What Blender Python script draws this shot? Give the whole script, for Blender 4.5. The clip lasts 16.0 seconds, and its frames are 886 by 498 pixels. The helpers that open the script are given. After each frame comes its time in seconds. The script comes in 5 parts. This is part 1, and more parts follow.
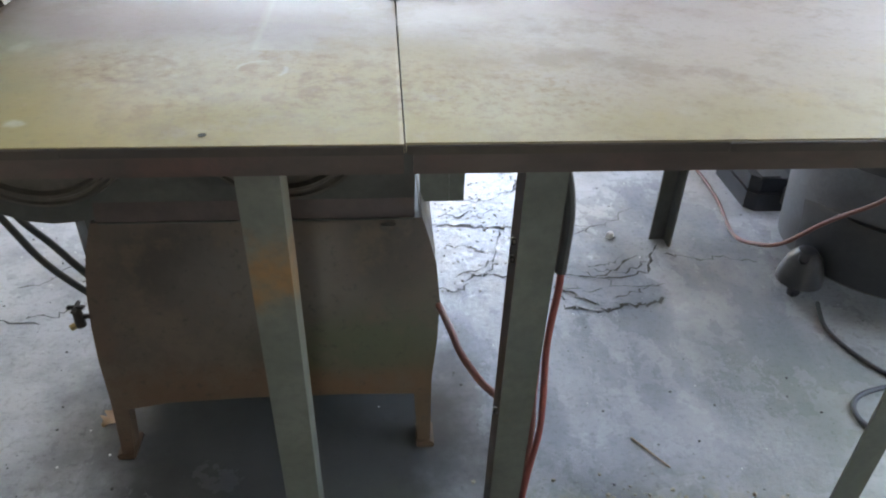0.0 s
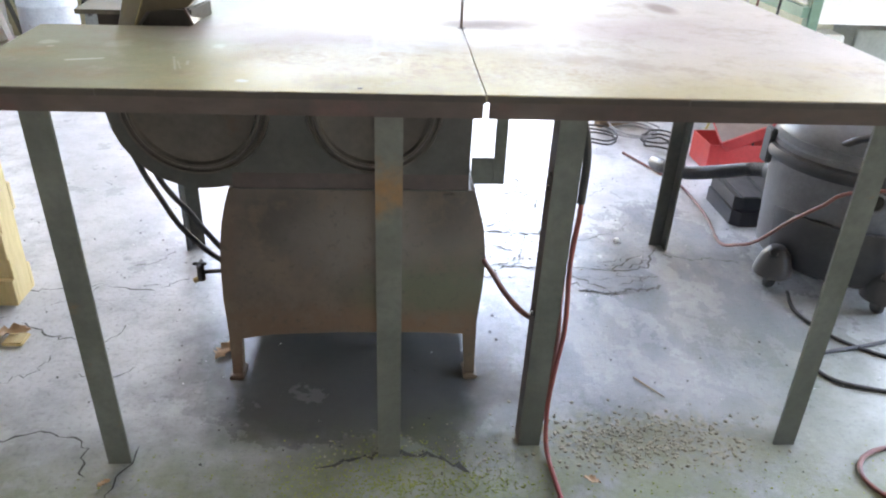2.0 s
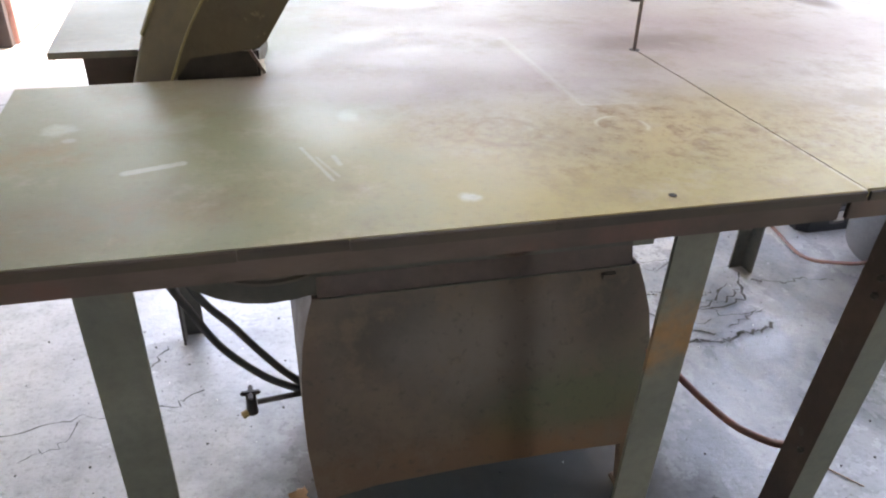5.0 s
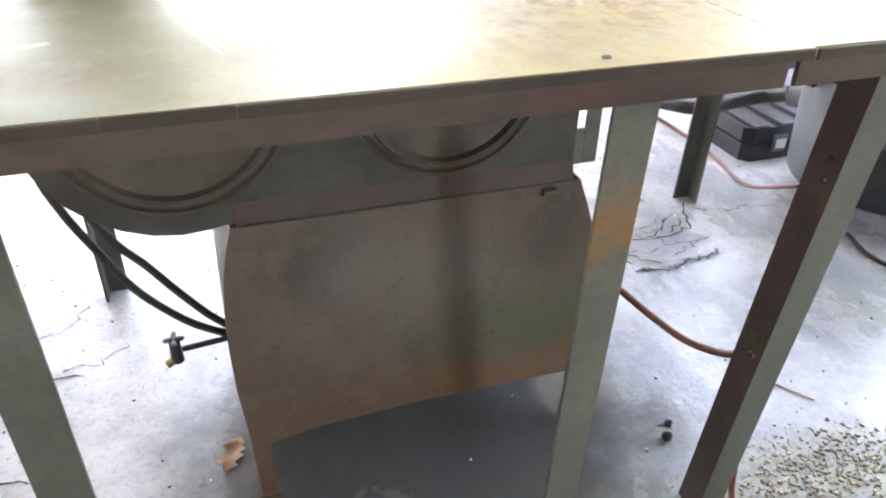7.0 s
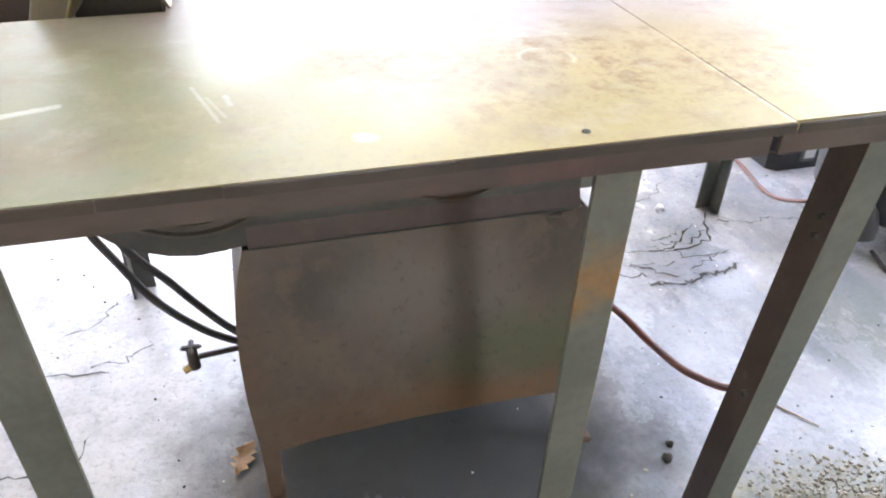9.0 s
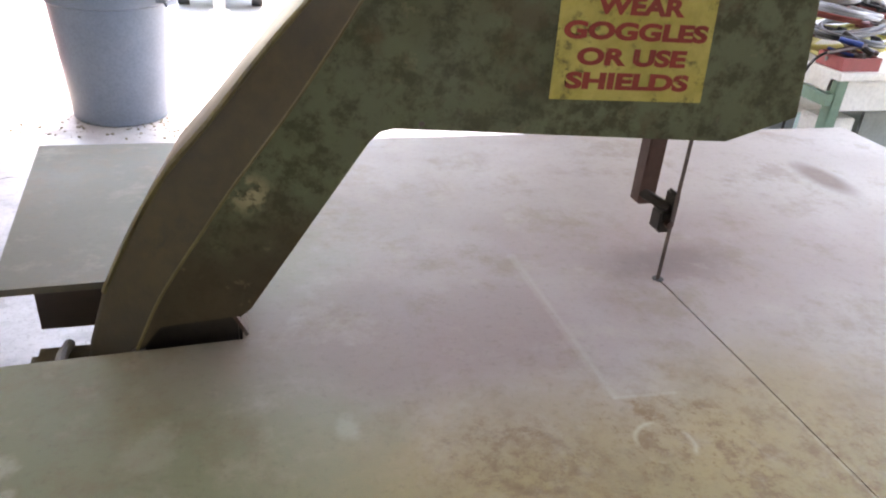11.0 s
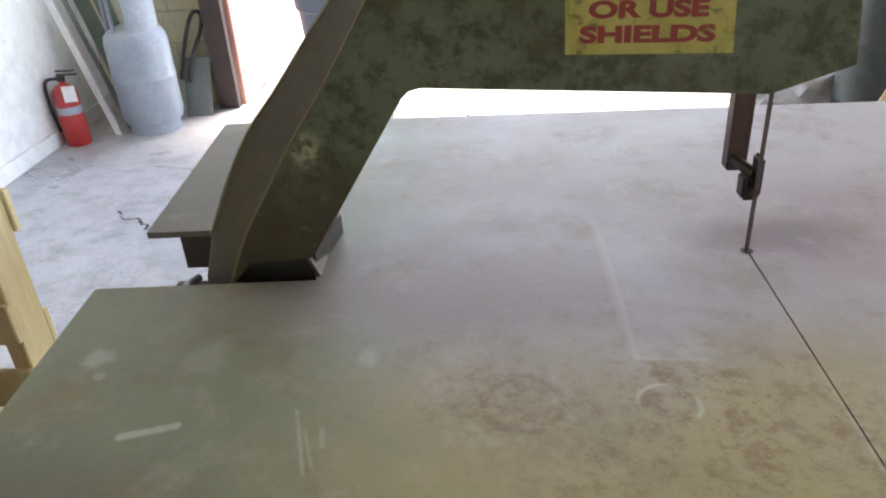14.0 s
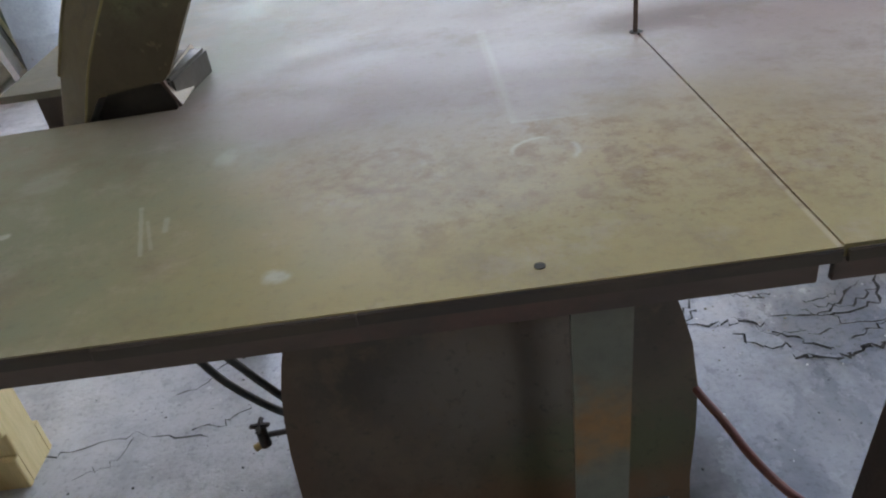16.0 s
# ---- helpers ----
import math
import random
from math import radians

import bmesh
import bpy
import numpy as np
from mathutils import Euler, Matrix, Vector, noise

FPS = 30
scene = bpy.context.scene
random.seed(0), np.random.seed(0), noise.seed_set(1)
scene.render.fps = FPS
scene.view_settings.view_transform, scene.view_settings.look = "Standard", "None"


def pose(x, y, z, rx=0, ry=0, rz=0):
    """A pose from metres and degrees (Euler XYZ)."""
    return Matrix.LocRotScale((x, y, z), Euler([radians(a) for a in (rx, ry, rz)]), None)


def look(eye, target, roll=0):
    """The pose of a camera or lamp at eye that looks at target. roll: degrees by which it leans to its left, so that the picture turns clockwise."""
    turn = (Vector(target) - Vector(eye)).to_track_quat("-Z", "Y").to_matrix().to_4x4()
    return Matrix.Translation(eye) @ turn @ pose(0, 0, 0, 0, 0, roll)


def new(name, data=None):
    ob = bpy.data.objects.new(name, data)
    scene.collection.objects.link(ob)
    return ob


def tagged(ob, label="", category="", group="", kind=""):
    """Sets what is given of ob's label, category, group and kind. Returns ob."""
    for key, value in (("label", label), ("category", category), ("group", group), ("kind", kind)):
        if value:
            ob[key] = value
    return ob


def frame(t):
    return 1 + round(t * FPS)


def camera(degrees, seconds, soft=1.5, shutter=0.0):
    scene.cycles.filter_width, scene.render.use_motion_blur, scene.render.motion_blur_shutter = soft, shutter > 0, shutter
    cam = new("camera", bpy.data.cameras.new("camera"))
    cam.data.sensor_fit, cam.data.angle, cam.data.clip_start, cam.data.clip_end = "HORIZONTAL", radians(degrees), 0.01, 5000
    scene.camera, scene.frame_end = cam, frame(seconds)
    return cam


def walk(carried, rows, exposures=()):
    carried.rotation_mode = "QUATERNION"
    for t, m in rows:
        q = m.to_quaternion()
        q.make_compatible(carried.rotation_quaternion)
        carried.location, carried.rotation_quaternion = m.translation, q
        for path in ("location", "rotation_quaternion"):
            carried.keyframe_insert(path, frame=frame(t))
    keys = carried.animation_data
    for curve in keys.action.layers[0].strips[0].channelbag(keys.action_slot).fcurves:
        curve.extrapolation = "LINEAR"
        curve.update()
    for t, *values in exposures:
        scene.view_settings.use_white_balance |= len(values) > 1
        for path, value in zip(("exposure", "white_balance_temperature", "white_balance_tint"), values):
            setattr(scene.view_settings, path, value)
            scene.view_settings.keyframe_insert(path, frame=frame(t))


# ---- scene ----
cam = camera(61.9, 16.0, 2.1)
PATH = [
    (0, (-0.019, -0.736, 1.251), (0.125, 0.916, 0.134), 1.6),
    (0.5, (0.018, -0.918, 1.233), (-0.039, 0.691, 0.046), -3.3),
    (1, (0.004, -1.088, 1.289), (0.007, 0.613, 0.237), -3.4),
    (1.5, (-0.087, -1.238, 1.257), (0.047, 0.514, 0.303), -0.9),
    (2, (-0.154, -1.258, 1.266), (-0.028, 0.501, 0.322), 2.3),
    (2.5, (-0.233, -1.222, 1.265), (-0.15, 0.575, 0.391), 3.2),
    (3, (-0.275, -1.043, 1.261), (-0.331, 0.755, 0.387), 1.3),
    (3.2, (-0.286, -0.961, 1.261), (-0.326, 0.859, 0.433), 1.3),
    (5.3, (-0.666, -0.595, 1.233), (-0.168, 1.049, 0.208), 1.2),
    (5.5, (-0.678, -0.614, 1.244), (-0.149, 1.036, 0.245), 0.8),
    (6, (-0.656, -0.623, 1.192), (-0.067, 0.999, 0.181), 4.0),
    (6.5, (-0.62, -0.595, 1.113), (-0.045, 1.0, 0.053), 1.0),
    (7, (-0.583, -0.581, 1.118), (-0.03, 1.01, 0.04), 1.4),
    (7.5, (-0.562, -0.564, 1.104), (-0.069, 1.025, -0.005), 1.5),
    (8, (-0.547, -0.557, 1.092), (-0.07, 1.019, -0.044), 1.2),
    (8.5, (-0.545, -0.562, 1.092), (-0.068, 1.022, -0.032), 1.3),
    (9, (-0.527, -0.579, 1.208), (-0.079, 1.007, 0.074), 1.3),
    (9.5, (-0.527, -0.569, 1.331), (-0.152, 1.116, 0.32), 3.2),
    (10, (-0.577, -0.46, 1.367), (-0.057, 1.217, 0.409), 5.6),
    (12.3, (-0.633, -0.272, 1.553), (-0.13, 1.432, 0.635), 2.0),
    (12.5, (-0.604, -0.284, 1.533), (-0.134, 1.434, 0.622), 0.3),
    (13, (-0.485, -0.333, 1.495), (-0.34, 1.431, 0.563), -2.4),
    (13.5, (-0.398, -0.41, 1.461), (-0.432, 1.351, 0.513), -0.7),
    (14, (-0.363, -0.413, 1.442), (-0.506, 1.332, 0.477), -3.7),
    (14.5, (-0.341, -0.398, 1.411), (-0.528, 1.298, 0.368), -5.7),
    (15, (-0.313, -0.398, 1.384), (-0.486, 1.294, 0.331), -5.8),
    (15.5, (-0.287, -0.418, 1.312), (-0.471, 1.247, 0.22), -5.2),
    (16, (-0.277, -0.454, 1.221), (-0.325, 1.237, 0.155), -8.5),
]
EXPOSURES = [
    (0.0, 4.06, 8400, 13), (0.5, 4.55, 8200, 12), (1.0, 4.66, 8500, 14), (1.5, 4.63, 8600, 16), (2.0, 4.63, 8600, 17), (2.5, 4.66, 8700, 17), (3.0, 4.73, 8800, 18),
    (5.5, 4.28, 9000, 21), (6.0, 4.18, 9000, 21), (6.5, 4.98, 8900, 20), (7.0, 5.28, 8900, 20), (8.5, 5.28, 8900, 20), (9.0, 5.28, 9000, 21), (9.5, 4.83, 9200, 23), (10.0, 4.43, 9400, 24),
    (12.5, 3.83, 7600, 18), (13.0, 3.88, 7700, 17), (14.0, 3.84, 8200, 18), (15.0, 3.80, 8300, 18), (15.5, 3.65, 8300, 17), (16.0, 3.53, 8300, 17),
]
walk(cam, [(t, look(eye, target, roll)) for t, eye, target, roll in PATH], EXPOSURES)

# ---- light ----
world = bpy.data.worlds.new("sky")
scene.world = world
world.use_nodes = True
sky = world.node_tree.nodes.new("ShaderNodeTexSky")
sky.sky_type, sky.sun_disc = "NISHITA", False
sky.sun_elevation, sky.sun_rotation = radians(75), radians(23)
back = world.node_tree.nodes["Background"]
back.inputs[1].default_value = 0.15
world.node_tree.links.new(sky.outputs[0], back.inputs[0])
sun = new("sun", bpy.data.lights.new("sun", "SUN"))
sun.data.energy, sun.data.angle, sun.data.color = 1.2, radians(25), (1.0, 0.95, 0.88)
sun.matrix_world = look((1.5, 8.5, 15.0), (0.0, 5.0, 0.0))


# ---- material helpers ----
class Nodes:
    def __init__(self, name):
        self.m = bpy.data.materials.new(name)
        self.m.use_nodes = True
        self.t = self.m.node_tree
        self.bsdf = self.t.nodes["Principled BSDF"]
        self.co = self.t.nodes.new("ShaderNodeTexCoord").outputs["Object"]

    def put(self, socket, value):
        if isinstance(value, bpy.types.NodeSocket):
            self.t.links.new(value, socket)
        elif isinstance(value, tuple) and len(value) == 3 and socket.type == "RGBA":
            socket.default_value = (*value, 1)
        else:
            socket.default_value = value

    def math(self, op, a, b=0.0, clamp=False):
        n = self.t.nodes.new("ShaderNodeMath")
        n.operation, n.use_clamp = op, clamp
        self.put(n.inputs[0], a)
        self.put(n.inputs[1], b)
        return n.outputs[0]

    def noise(self, scale, detail=5.0, rough=0.6, stretch=None, distortion=0.0):
        n = self.t.nodes.new("ShaderNodeTexNoise")
        v = self.co
        if stretch:
            mp = self.t.nodes.new("ShaderNodeMapping")
            mp.inputs["Scale"].default_value = stretch
            self.t.links.new(v, mp.inputs[0])
            v = mp.outputs[0]
        self.t.links.new(v, n.inputs["Vector"])
        n.inputs["Scale"].default_value, n.inputs["Detail"].default_value = scale, detail
        n.inputs["Roughness"].default_value, n.inputs["Distortion"].default_value = rough, distortion
        return n.outputs[0]

    def span(self, v, a, b, lo=0.0, hi=1.0):
        n = self.t.nodes.new("ShaderNodeMapRange")
        n.interpolation_type = "SMOOTHSTEP"
        for sock, val in zip(n.inputs[:5], (v, a, b, lo, hi)):
            self.put(sock, val)
        return n.outputs[0]

    def mix(self, f, a, b, mode="MIX"):
        n = self.t.nodes.new("ShaderNodeMix")
        n.data_type, n.blend_type = "RGBA", mode
        self.put(n.inputs[0], f)
        self.put(n.inputs[6], a)
        self.put(n.inputs[7], b)
        return n.outputs[2]

    def xyz(self):
        n = self.t.nodes.new("ShaderNodeSeparateXYZ")
        self.t.links.new(self.co, n.inputs[0])
        return n.outputs

    def blob(self, cx, cy, rx, ry, soft=0.4, wobble=0.0, scale=9.0):
        """A patch of wear round (cx, cy) with an uneven edge."""
        x, y, _ = self.xyz()
        dx = self.math("DIVIDE", self.math("SUBTRACT", x, cx), rx)
        dy = self.math("DIVIDE", self.math("SUBTRACT", y, cy), ry)
        d = self.math("SQRT", self.math("ADD", self.math("MULTIPLY", dx, dx), self.math("MULTIPLY", dy, dy)))
        if wobble:
            d = self.math("ADD", d, self.math("MULTIPLY", self.math("SUBTRACT", self.noise(scale, 6.0), 0.5), wobble))
        return self.span(d, 1.0 - soft, 1.0 + soft, 1.0, 0.0)

    def ring(self, cx, cy, r, w):
        x, y, _ = self.xyz()
        dx, dy = self.math("SUBTRACT", x, cx), self.math("SUBTRACT", y, cy)
        d = self.math("SQRT", self.math("ADD", self.math("MULTIPLY", dx, dx), self.math("MULTIPLY", dy, dy)))
        return self.span(self.math("ABSOLUTE", self.math("SUBTRACT", d, r)), 0.0, w, 1.0, 0.0)

    def stroke(self, x0, y0, x1, y1, w, soft=0.5, wobble=0.6, scale=60.0):
        """A scratch or brush mark between two points, w wide on each side, with a broken edge."""
        x, y, _ = self.xyz()
        h = math.hypot(x1 - x0, y1 - y0)
        ux, uy = (x1 - x0) / h, (y1 - y0) / h
        dx, dy = self.math("SUBTRACT", x, (x0 + x1) / 2), self.math("SUBTRACT", y, (y0 + y1) / 2)
        a = self.math("ADD", self.math("MULTIPLY", dx, ux), self.math("MULTIPLY", dy, uy))
        b = self.math("SUBTRACT", self.math("MULTIPLY", dy, ux), self.math("MULTIPLY", dx, uy))
        over = self.math("MAXIMUM", self.math("SUBTRACT", self.math("ABSOLUTE", a), h / 2), 0.0)
        d = self.math("DIVIDE", self.math("SQRT", self.math("ADD", self.math("MULTIPLY", over, over), self.math("MULTIPLY", b, b))), w)
        d = self.math("ADD", d, self.math("MULTIPLY", self.math("SUBTRACT", self.noise(scale, 5.0), 0.5), wobble * 2))
        return self.span(d, 1.0 - soft, 1.0 + soft, 1.0, 0.0)

    def done(self, color, rough, metal=0.0, bump=None, strength=0.2, depth=0.002, spec=0.5):
        b = self.bsdf
        self.put(b.inputs["Base Color"], color)
        self.put(b.inputs["Roughness"], rough)
        self.put(b.inputs["Metallic"], metal)
        b.inputs["Specular IOR Level"].default_value = spec
        if bump is not None:
            n = self.t.nodes.new("ShaderNodeBump")
            n.inputs["Strength"].default_value, n.inputs["Distance"].default_value = strength, depth
            self.t.links.new(bump, n.inputs["Height"])
            self.t.links.new(n.outputs[0], b.inputs["Normal"])
        return self.m


def plain(name, c1, c2, scale=6.0, rough=(0.4, 0.7), metal=0.0, grain=80.0, bump=0.25, stretch=None, spot=None, spec=0.5):
    """Two tones mixed by noise, fine grain, uneven gloss, and optional spots (colour, scale, from, to)."""
    n = Nodes(name)
    big, fine = n.noise(scale, 6.0, 0.65, stretch), n.noise(grain, 4.0, 0.6, stretch)
    c = n.mix(n.span(big, 0.3, 0.7), c1, c2)
    c = n.mix(n.span(fine, 0.35, 0.75, 0.0, 0.3), c, tuple(v * 0.55 for v in c1))
    if spot:
        c = n.mix(n.span(n.noise(spot[1], 7.0, 0.7), spot[2], spot[3]), c, spot[0])
    return n.done(c, n.span(big, 0.3, 0.7, *rough), metal, fine, bump, 0.002, spec)


# ---- materials ----
def floor_material():
    n = Nodes("damp_worn_concrete")
    big, mid, fine = n.noise(1.3, 6.0, 0.6), n.noise(6.0, 8.0, 0.7), n.noise(70.0, 5.0, 0.7)
    c = n.mix(n.span(big, 0.35, 0.65), (0.40, 0.41, 0.425), (0.55, 0.555, 0.565))
    c = n.mix(n.span(mid, 0.42, 0.68, 0.0, 0.6), c, (0.25, 0.25, 0.26))
    c = n.mix(n.span(n.noise(14.0, 6.0, 0.7), 0.62, 0.72, 0.0, 0.7), c, (0.62, 0.63, 0.64))
    x, y, _ = n.xyz()
    dry = n.span(y, 3.2, 4.6)
    c = n.mix(n.math("MULTIPLY", dry, 0.8), c, (0.6, 0.59, 0.57))
    broken = n.blob(0.32, 1.36, 0.4, 0.45, 0.5, 1.2, 7.0)
    c = n.mix(n.math("MULTIPLY", broken, n.span(mid, 0.38, 0.58)), c, (0.5, 0.48, 0.45))
    rubble = n.blob(0.46, 0.10, 0.3, 0.1, 0.4, 1.2, 12.0)
    c = n.mix(n.math("MULTIPLY", rubble, n.span(n.noise(45.0, 4.0), 0.4, 0.6)), c, (0.46, 0.42, 0.3))
    # Wet patches; the shade under saw and table front is painted into them.
    wet_and_shade = n.math("MAXIMUM", n.blob(-0.25, 0.40, 0.48, 0.44, 0.4, 0.8, 5.0), n.math("MULTIPLY", n.blob(0.55, 0.62, 0.45, 0.42, 0.5, 1.1, 6.0), 0.3))
    wet_and_shade = n.math("MAXIMUM", wet_and_shade, n.math("MULTIPLY", n.blob(0.2, -0.15, 1.7, 0.46, 0.5, 0.8, 4.0), 0.55))
    damp = n.math("MULTIPLY", n.blob(0.52, 0.9, 0.72, 0.72, 0.5, 1.6, 4.0), n.span(n.noise(3.5, 6.0, 0.65, (1.0, 0.5, 1.0)), 0.36, 0.6))
    # Damp darkens the slab; its blue paints in the reflected sky.
    c = n.mix(n.math("MULTIPLY", damp, 0.62), c, (0.16, 0.185, 0.225))
    stain = n.span(n.noise(2.6, 7.0, 0.7), 0.52, 0.68)
    c = n.mix(n.math("MULTIPLY", stain, 0.4), c, (0.26, 0.27, 0.28))
    c = n.mix(n.math("MULTIPLY", wet_and_shade, 0.93), c, (0.035, 0.036, 0.033))
    moss = n.math("MULTIPLY", n.span(n.math("ADD", y, n.math("MULTIPLY", n.math("SUBTRACT", big, 0.5), 0.6)), 0.28, -0.12), n.span(n.noise(7.0, 8.0, 0.7), 0.3, 0.58))
    moss = n.math("MULTIPLY", moss, n.span(n.math("ADD", y, n.math("MULTIPLY", mid, 0.4)), -0.9, -0.2))
    c = n.mix(n.math("MULTIPLY", moss, 0.72), c, (0.13, 0.145, 0.052))
    side = n.math("MULTIPLY", n.span(n.math("ADD", x, n.math("MULTIPLY", n.math("SUBTRACT", big, 0.5), 0.5)), 0.60, 1.05), n.span(y, 1.0, 0.3))
    c = n.mix(n.math("MULTIPLY", side, 0.62), c, (0.13, 0.145, 0.085))
    c = n.mix(n.span(fine, 0.3, 0.5, 0.35, 0.0), c, (0.06, 0.06, 0.06))
    rough = n.math("ADD", n.span(big, 0.35, 0.6, 0.22, 0.42), n.span(mid, 0.4, 0.7, 0.0, 0.25))
    rough = n.math("ADD", rough, n.math("MULTIPLY", moss, 0.4), True)
    rough = n.math("ADD", rough, n.math("MULTIPLY", dry, 0.4), True)
    rough = n.math("SUBTRACT", rough, n.math("MULTIPLY", n.math("MAXIMUM", wet_and_shade, damp), 0.32), True)
    bumps = n.math("MULTIPLY", n.math("ADD", n.math("MULTIPLY", fine, 0.35), mid), n.span(wet_and_shade, 0.0, 1.0, 1.0, 0.45))
    bumps = n.math("ADD", bumps, n.math("MULTIPLY", n.math("ADD", broken, rubble), n.noise(25.0, 5.0)))
    return n.done(c, rough, 0.0, bumps, 0.5, 0.006)


def tabletop_material():
    n = Nodes("worn_painted_tabletop")
    big, mid, fine = n.noise(2.2, 6.0, 0.6), n.noise(11.0, 8.0, 0.72), n.noise(90.0, 5.0, 0.7)
    x, y, _ = n.xyz()
    c = n.mix(n.span(big, 0.3, 0.7), (0.30, 0.245, 0.225), (0.365, 0.315, 0.295))
    # Right half made paler, painting in the stronger light from that side.
    c = n.mix(n.span(n.math("ADD", x, n.math("MULTIPLY", n.math("SUBTRACT", n.noise(5.0, 7.0, 0.7), 0.5), 0.3)), 0.05, 0.5, 0.0, 0.6), c, (0.44, 0.40, 0.37))
    front = n.math("ADD", y, n.math("MULTIPLY", n.math("SUBTRACT", big, 0.5), 0.35))
    tan = n.span(front, 0.42, 0.16)
    c = n.mix(n.math("MULTIPLY", n.math("MULTIPLY", tan, n.span(x, 0.0, 0.22, 1.0, 0.25)), 0.88), c, (0.34, 0.262, 0.115))
    gold = n.math("MULTIPLY", n.math("MULTIPLY", tan, n.span(x, -0.75, -0.35)), n.span(n.noise(4.5, 7.0, 0.7), 0.47, 0.66))
    c = n.mix(n.math("MULTIPLY", gold, 0.4), c, (0.42, 0.31, 0.12))
    left = n.math("ADD", x, n.math("MULTIPLY", n.math("SUBTRACT", mid, 0.5), 0.35))
    strip = n.math("MULTIPLY", n.span(front, 0.20, 0.02), n.span(x, -0.75, -0.45))
    c = n.mix(n.math("MULTIPLY", strip, 0.55), c, (0.31, 0.26, 0.085))
    olive = n.span(left, -0.36, -0.70)
    c = n.mix(n.math("MULTIPLY", olive, 0.88), c, (0.185, 0.215, 0.135))
    pink = n.math("MAXIMUM", n.blob(-0.38, 0.47, 0.34, 0.13, 0.5, 1.0, 8.0), n.math("MULTIPLY", n.blob(0.12, 0.60, 0.5, 0.16, 0.6, 1.2, 6.0), 0.8))
    c = n.mix(n.math("MULTIPLY", pink, 0.6), c, (0.25, 0.155, 0.155))
    wing = n.math("MULTIPLY", n.span(x, -0.60, -0.66), n.span(y, 0.58, 0.61))
    c = n.mix(n.math("MULTIPLY", wing, 0.85), c, (0.15, 0.14, 0.115))
    blotch = n.math("MULTIPLY", n.span(n.noise(7.0, 8.0, 0.75), 0.48, 0.66), 0.5)
    c = n.mix(blotch, c, (0.20, 0.145, 0.09))
    lip = n.math("MULTIPLY", n.span(n.math("ABSOLUTE", n.math("ADD", x, 0.002)), 0.002, 0.005, 1.0, 0.0), n.span(y, 0.42, 0.10))
    c = n.mix(n.math("MULTIPLY", lip, 0.35), c, (0.55, 0.47, 0.36))
    rust = n.math("MULTIPLY", n.blob(-0.13, 0.17, 0.24, 0.14, 0.5, 0.9, 10.0), n.math("MAXIMUM", n.math("MULTIPLY", n.span(n.noise(34.0, 6.0, 0.7), 0.45, 0.66), n.span(n.noise(9.0, 3.0), 0.35, 0.6, 0.3, 1.0)), n.span(n.noise(105.0, 4.0, 0.65), 0.52, 0.72, 0.0, 0.75)))
    c = n.mix(n.math("MULTIPLY", rust, 0.9), c, (0.20, 0.115, 0.045))
    rust2 = n.math("MULTIPLY", n.blob(-0.36, 0.22, 0.09, 0.07, 0.5, 0.9, 14.0), n.span(n.noise(60.0, 5.0, 0.8), 0.42, 0.66))
    c = n.mix(n.math("MULTIPLY", rust2, 0.6), c, (0.18, 0.10, 0.05))
    ring = n.math("MULTIPLY", n.ring(-0.182, 0.21, 0.033, 0.005), n.span(n.noise(22.0), 0.44, 0.56))
    c = n.mix(n.math("MULTIPLY", ring, 0.5), c, (0.52, 0.48, 0.34))
    ring2 = n.math("MULTIPLY", n.ring(-0.338, 0.213, 0.043, 0.010), n.span(n.noise(40.0, 6.0), 0.42, 0.58))
    c = n.mix(n.math("MULTIPLY", ring2, 0.7), c, (0.19, 0.11, 0.05))
    rust3 = n.math("MULTIPLY", n.blob(0.12, 0.12, 0.16, 0.10, 0.5, 1.0, 9.0), n.span(n.noise(70.0, 5.0, 0.75), 0.46, 0.66))
    c = n.mix(n.math("MULTIPLY", rust3, 0.7), c, (0.22, 0.13, 0.06))
    brown = n.math("MULTIPLY", n.math("MAXIMUM", n.blob(-0.80, 0.055, 0.14, 0.045, 0.6, 1.6, 9.0), n.blob(-0.86, 0.22, 0.05, 0.04, 0.6, 1.4, 12.0)), n.span(n.noise(18.0, 6.0, 0.7), 0.36, 0.6))
    c = n.mix(n.math("MULTIPLY", brown, 0.6), c, (0.25, 0.165, 0.075))
    dark = n.blob(0.045, 0.585, 0.10, 0.05, 0.8, 1.6, 11.0)
    c = n.mix(n.math("MULTIPLY", dark, 0.6), c, (0.13, 0.085, 0.075))
    dark2 = n.blob(0.59, 0.87, 0.035, 0.075, 0.5, 0.7, 14.0)
    c = n.mix(n.math("MULTIPLY", dark2, 0.75), c, (0.17, 0.12, 0.1))
    dark3 = n.blob(-0.93, 0.06, 0.2, 0.1, 0.6, 0.9, 9.0)
    c = n.mix(n.math("MULTIPLY", dark3, 0.5), c, (0.10, 0.10, 0.08))
    pale = n.math("MULTIPLY", n.math("MULTIPLY", n.span(x, -0.207, -0.203), n.span(x, -0.09, -0.17)), n.math("MULTIPLY", n.span(y, 0.288, 0.294), n.span(y, 0.66, 0.50)))
    c = n.mix(n.math("MULTIPLY", pale, 0.20), c, (0.44, 0.42, 0.43))
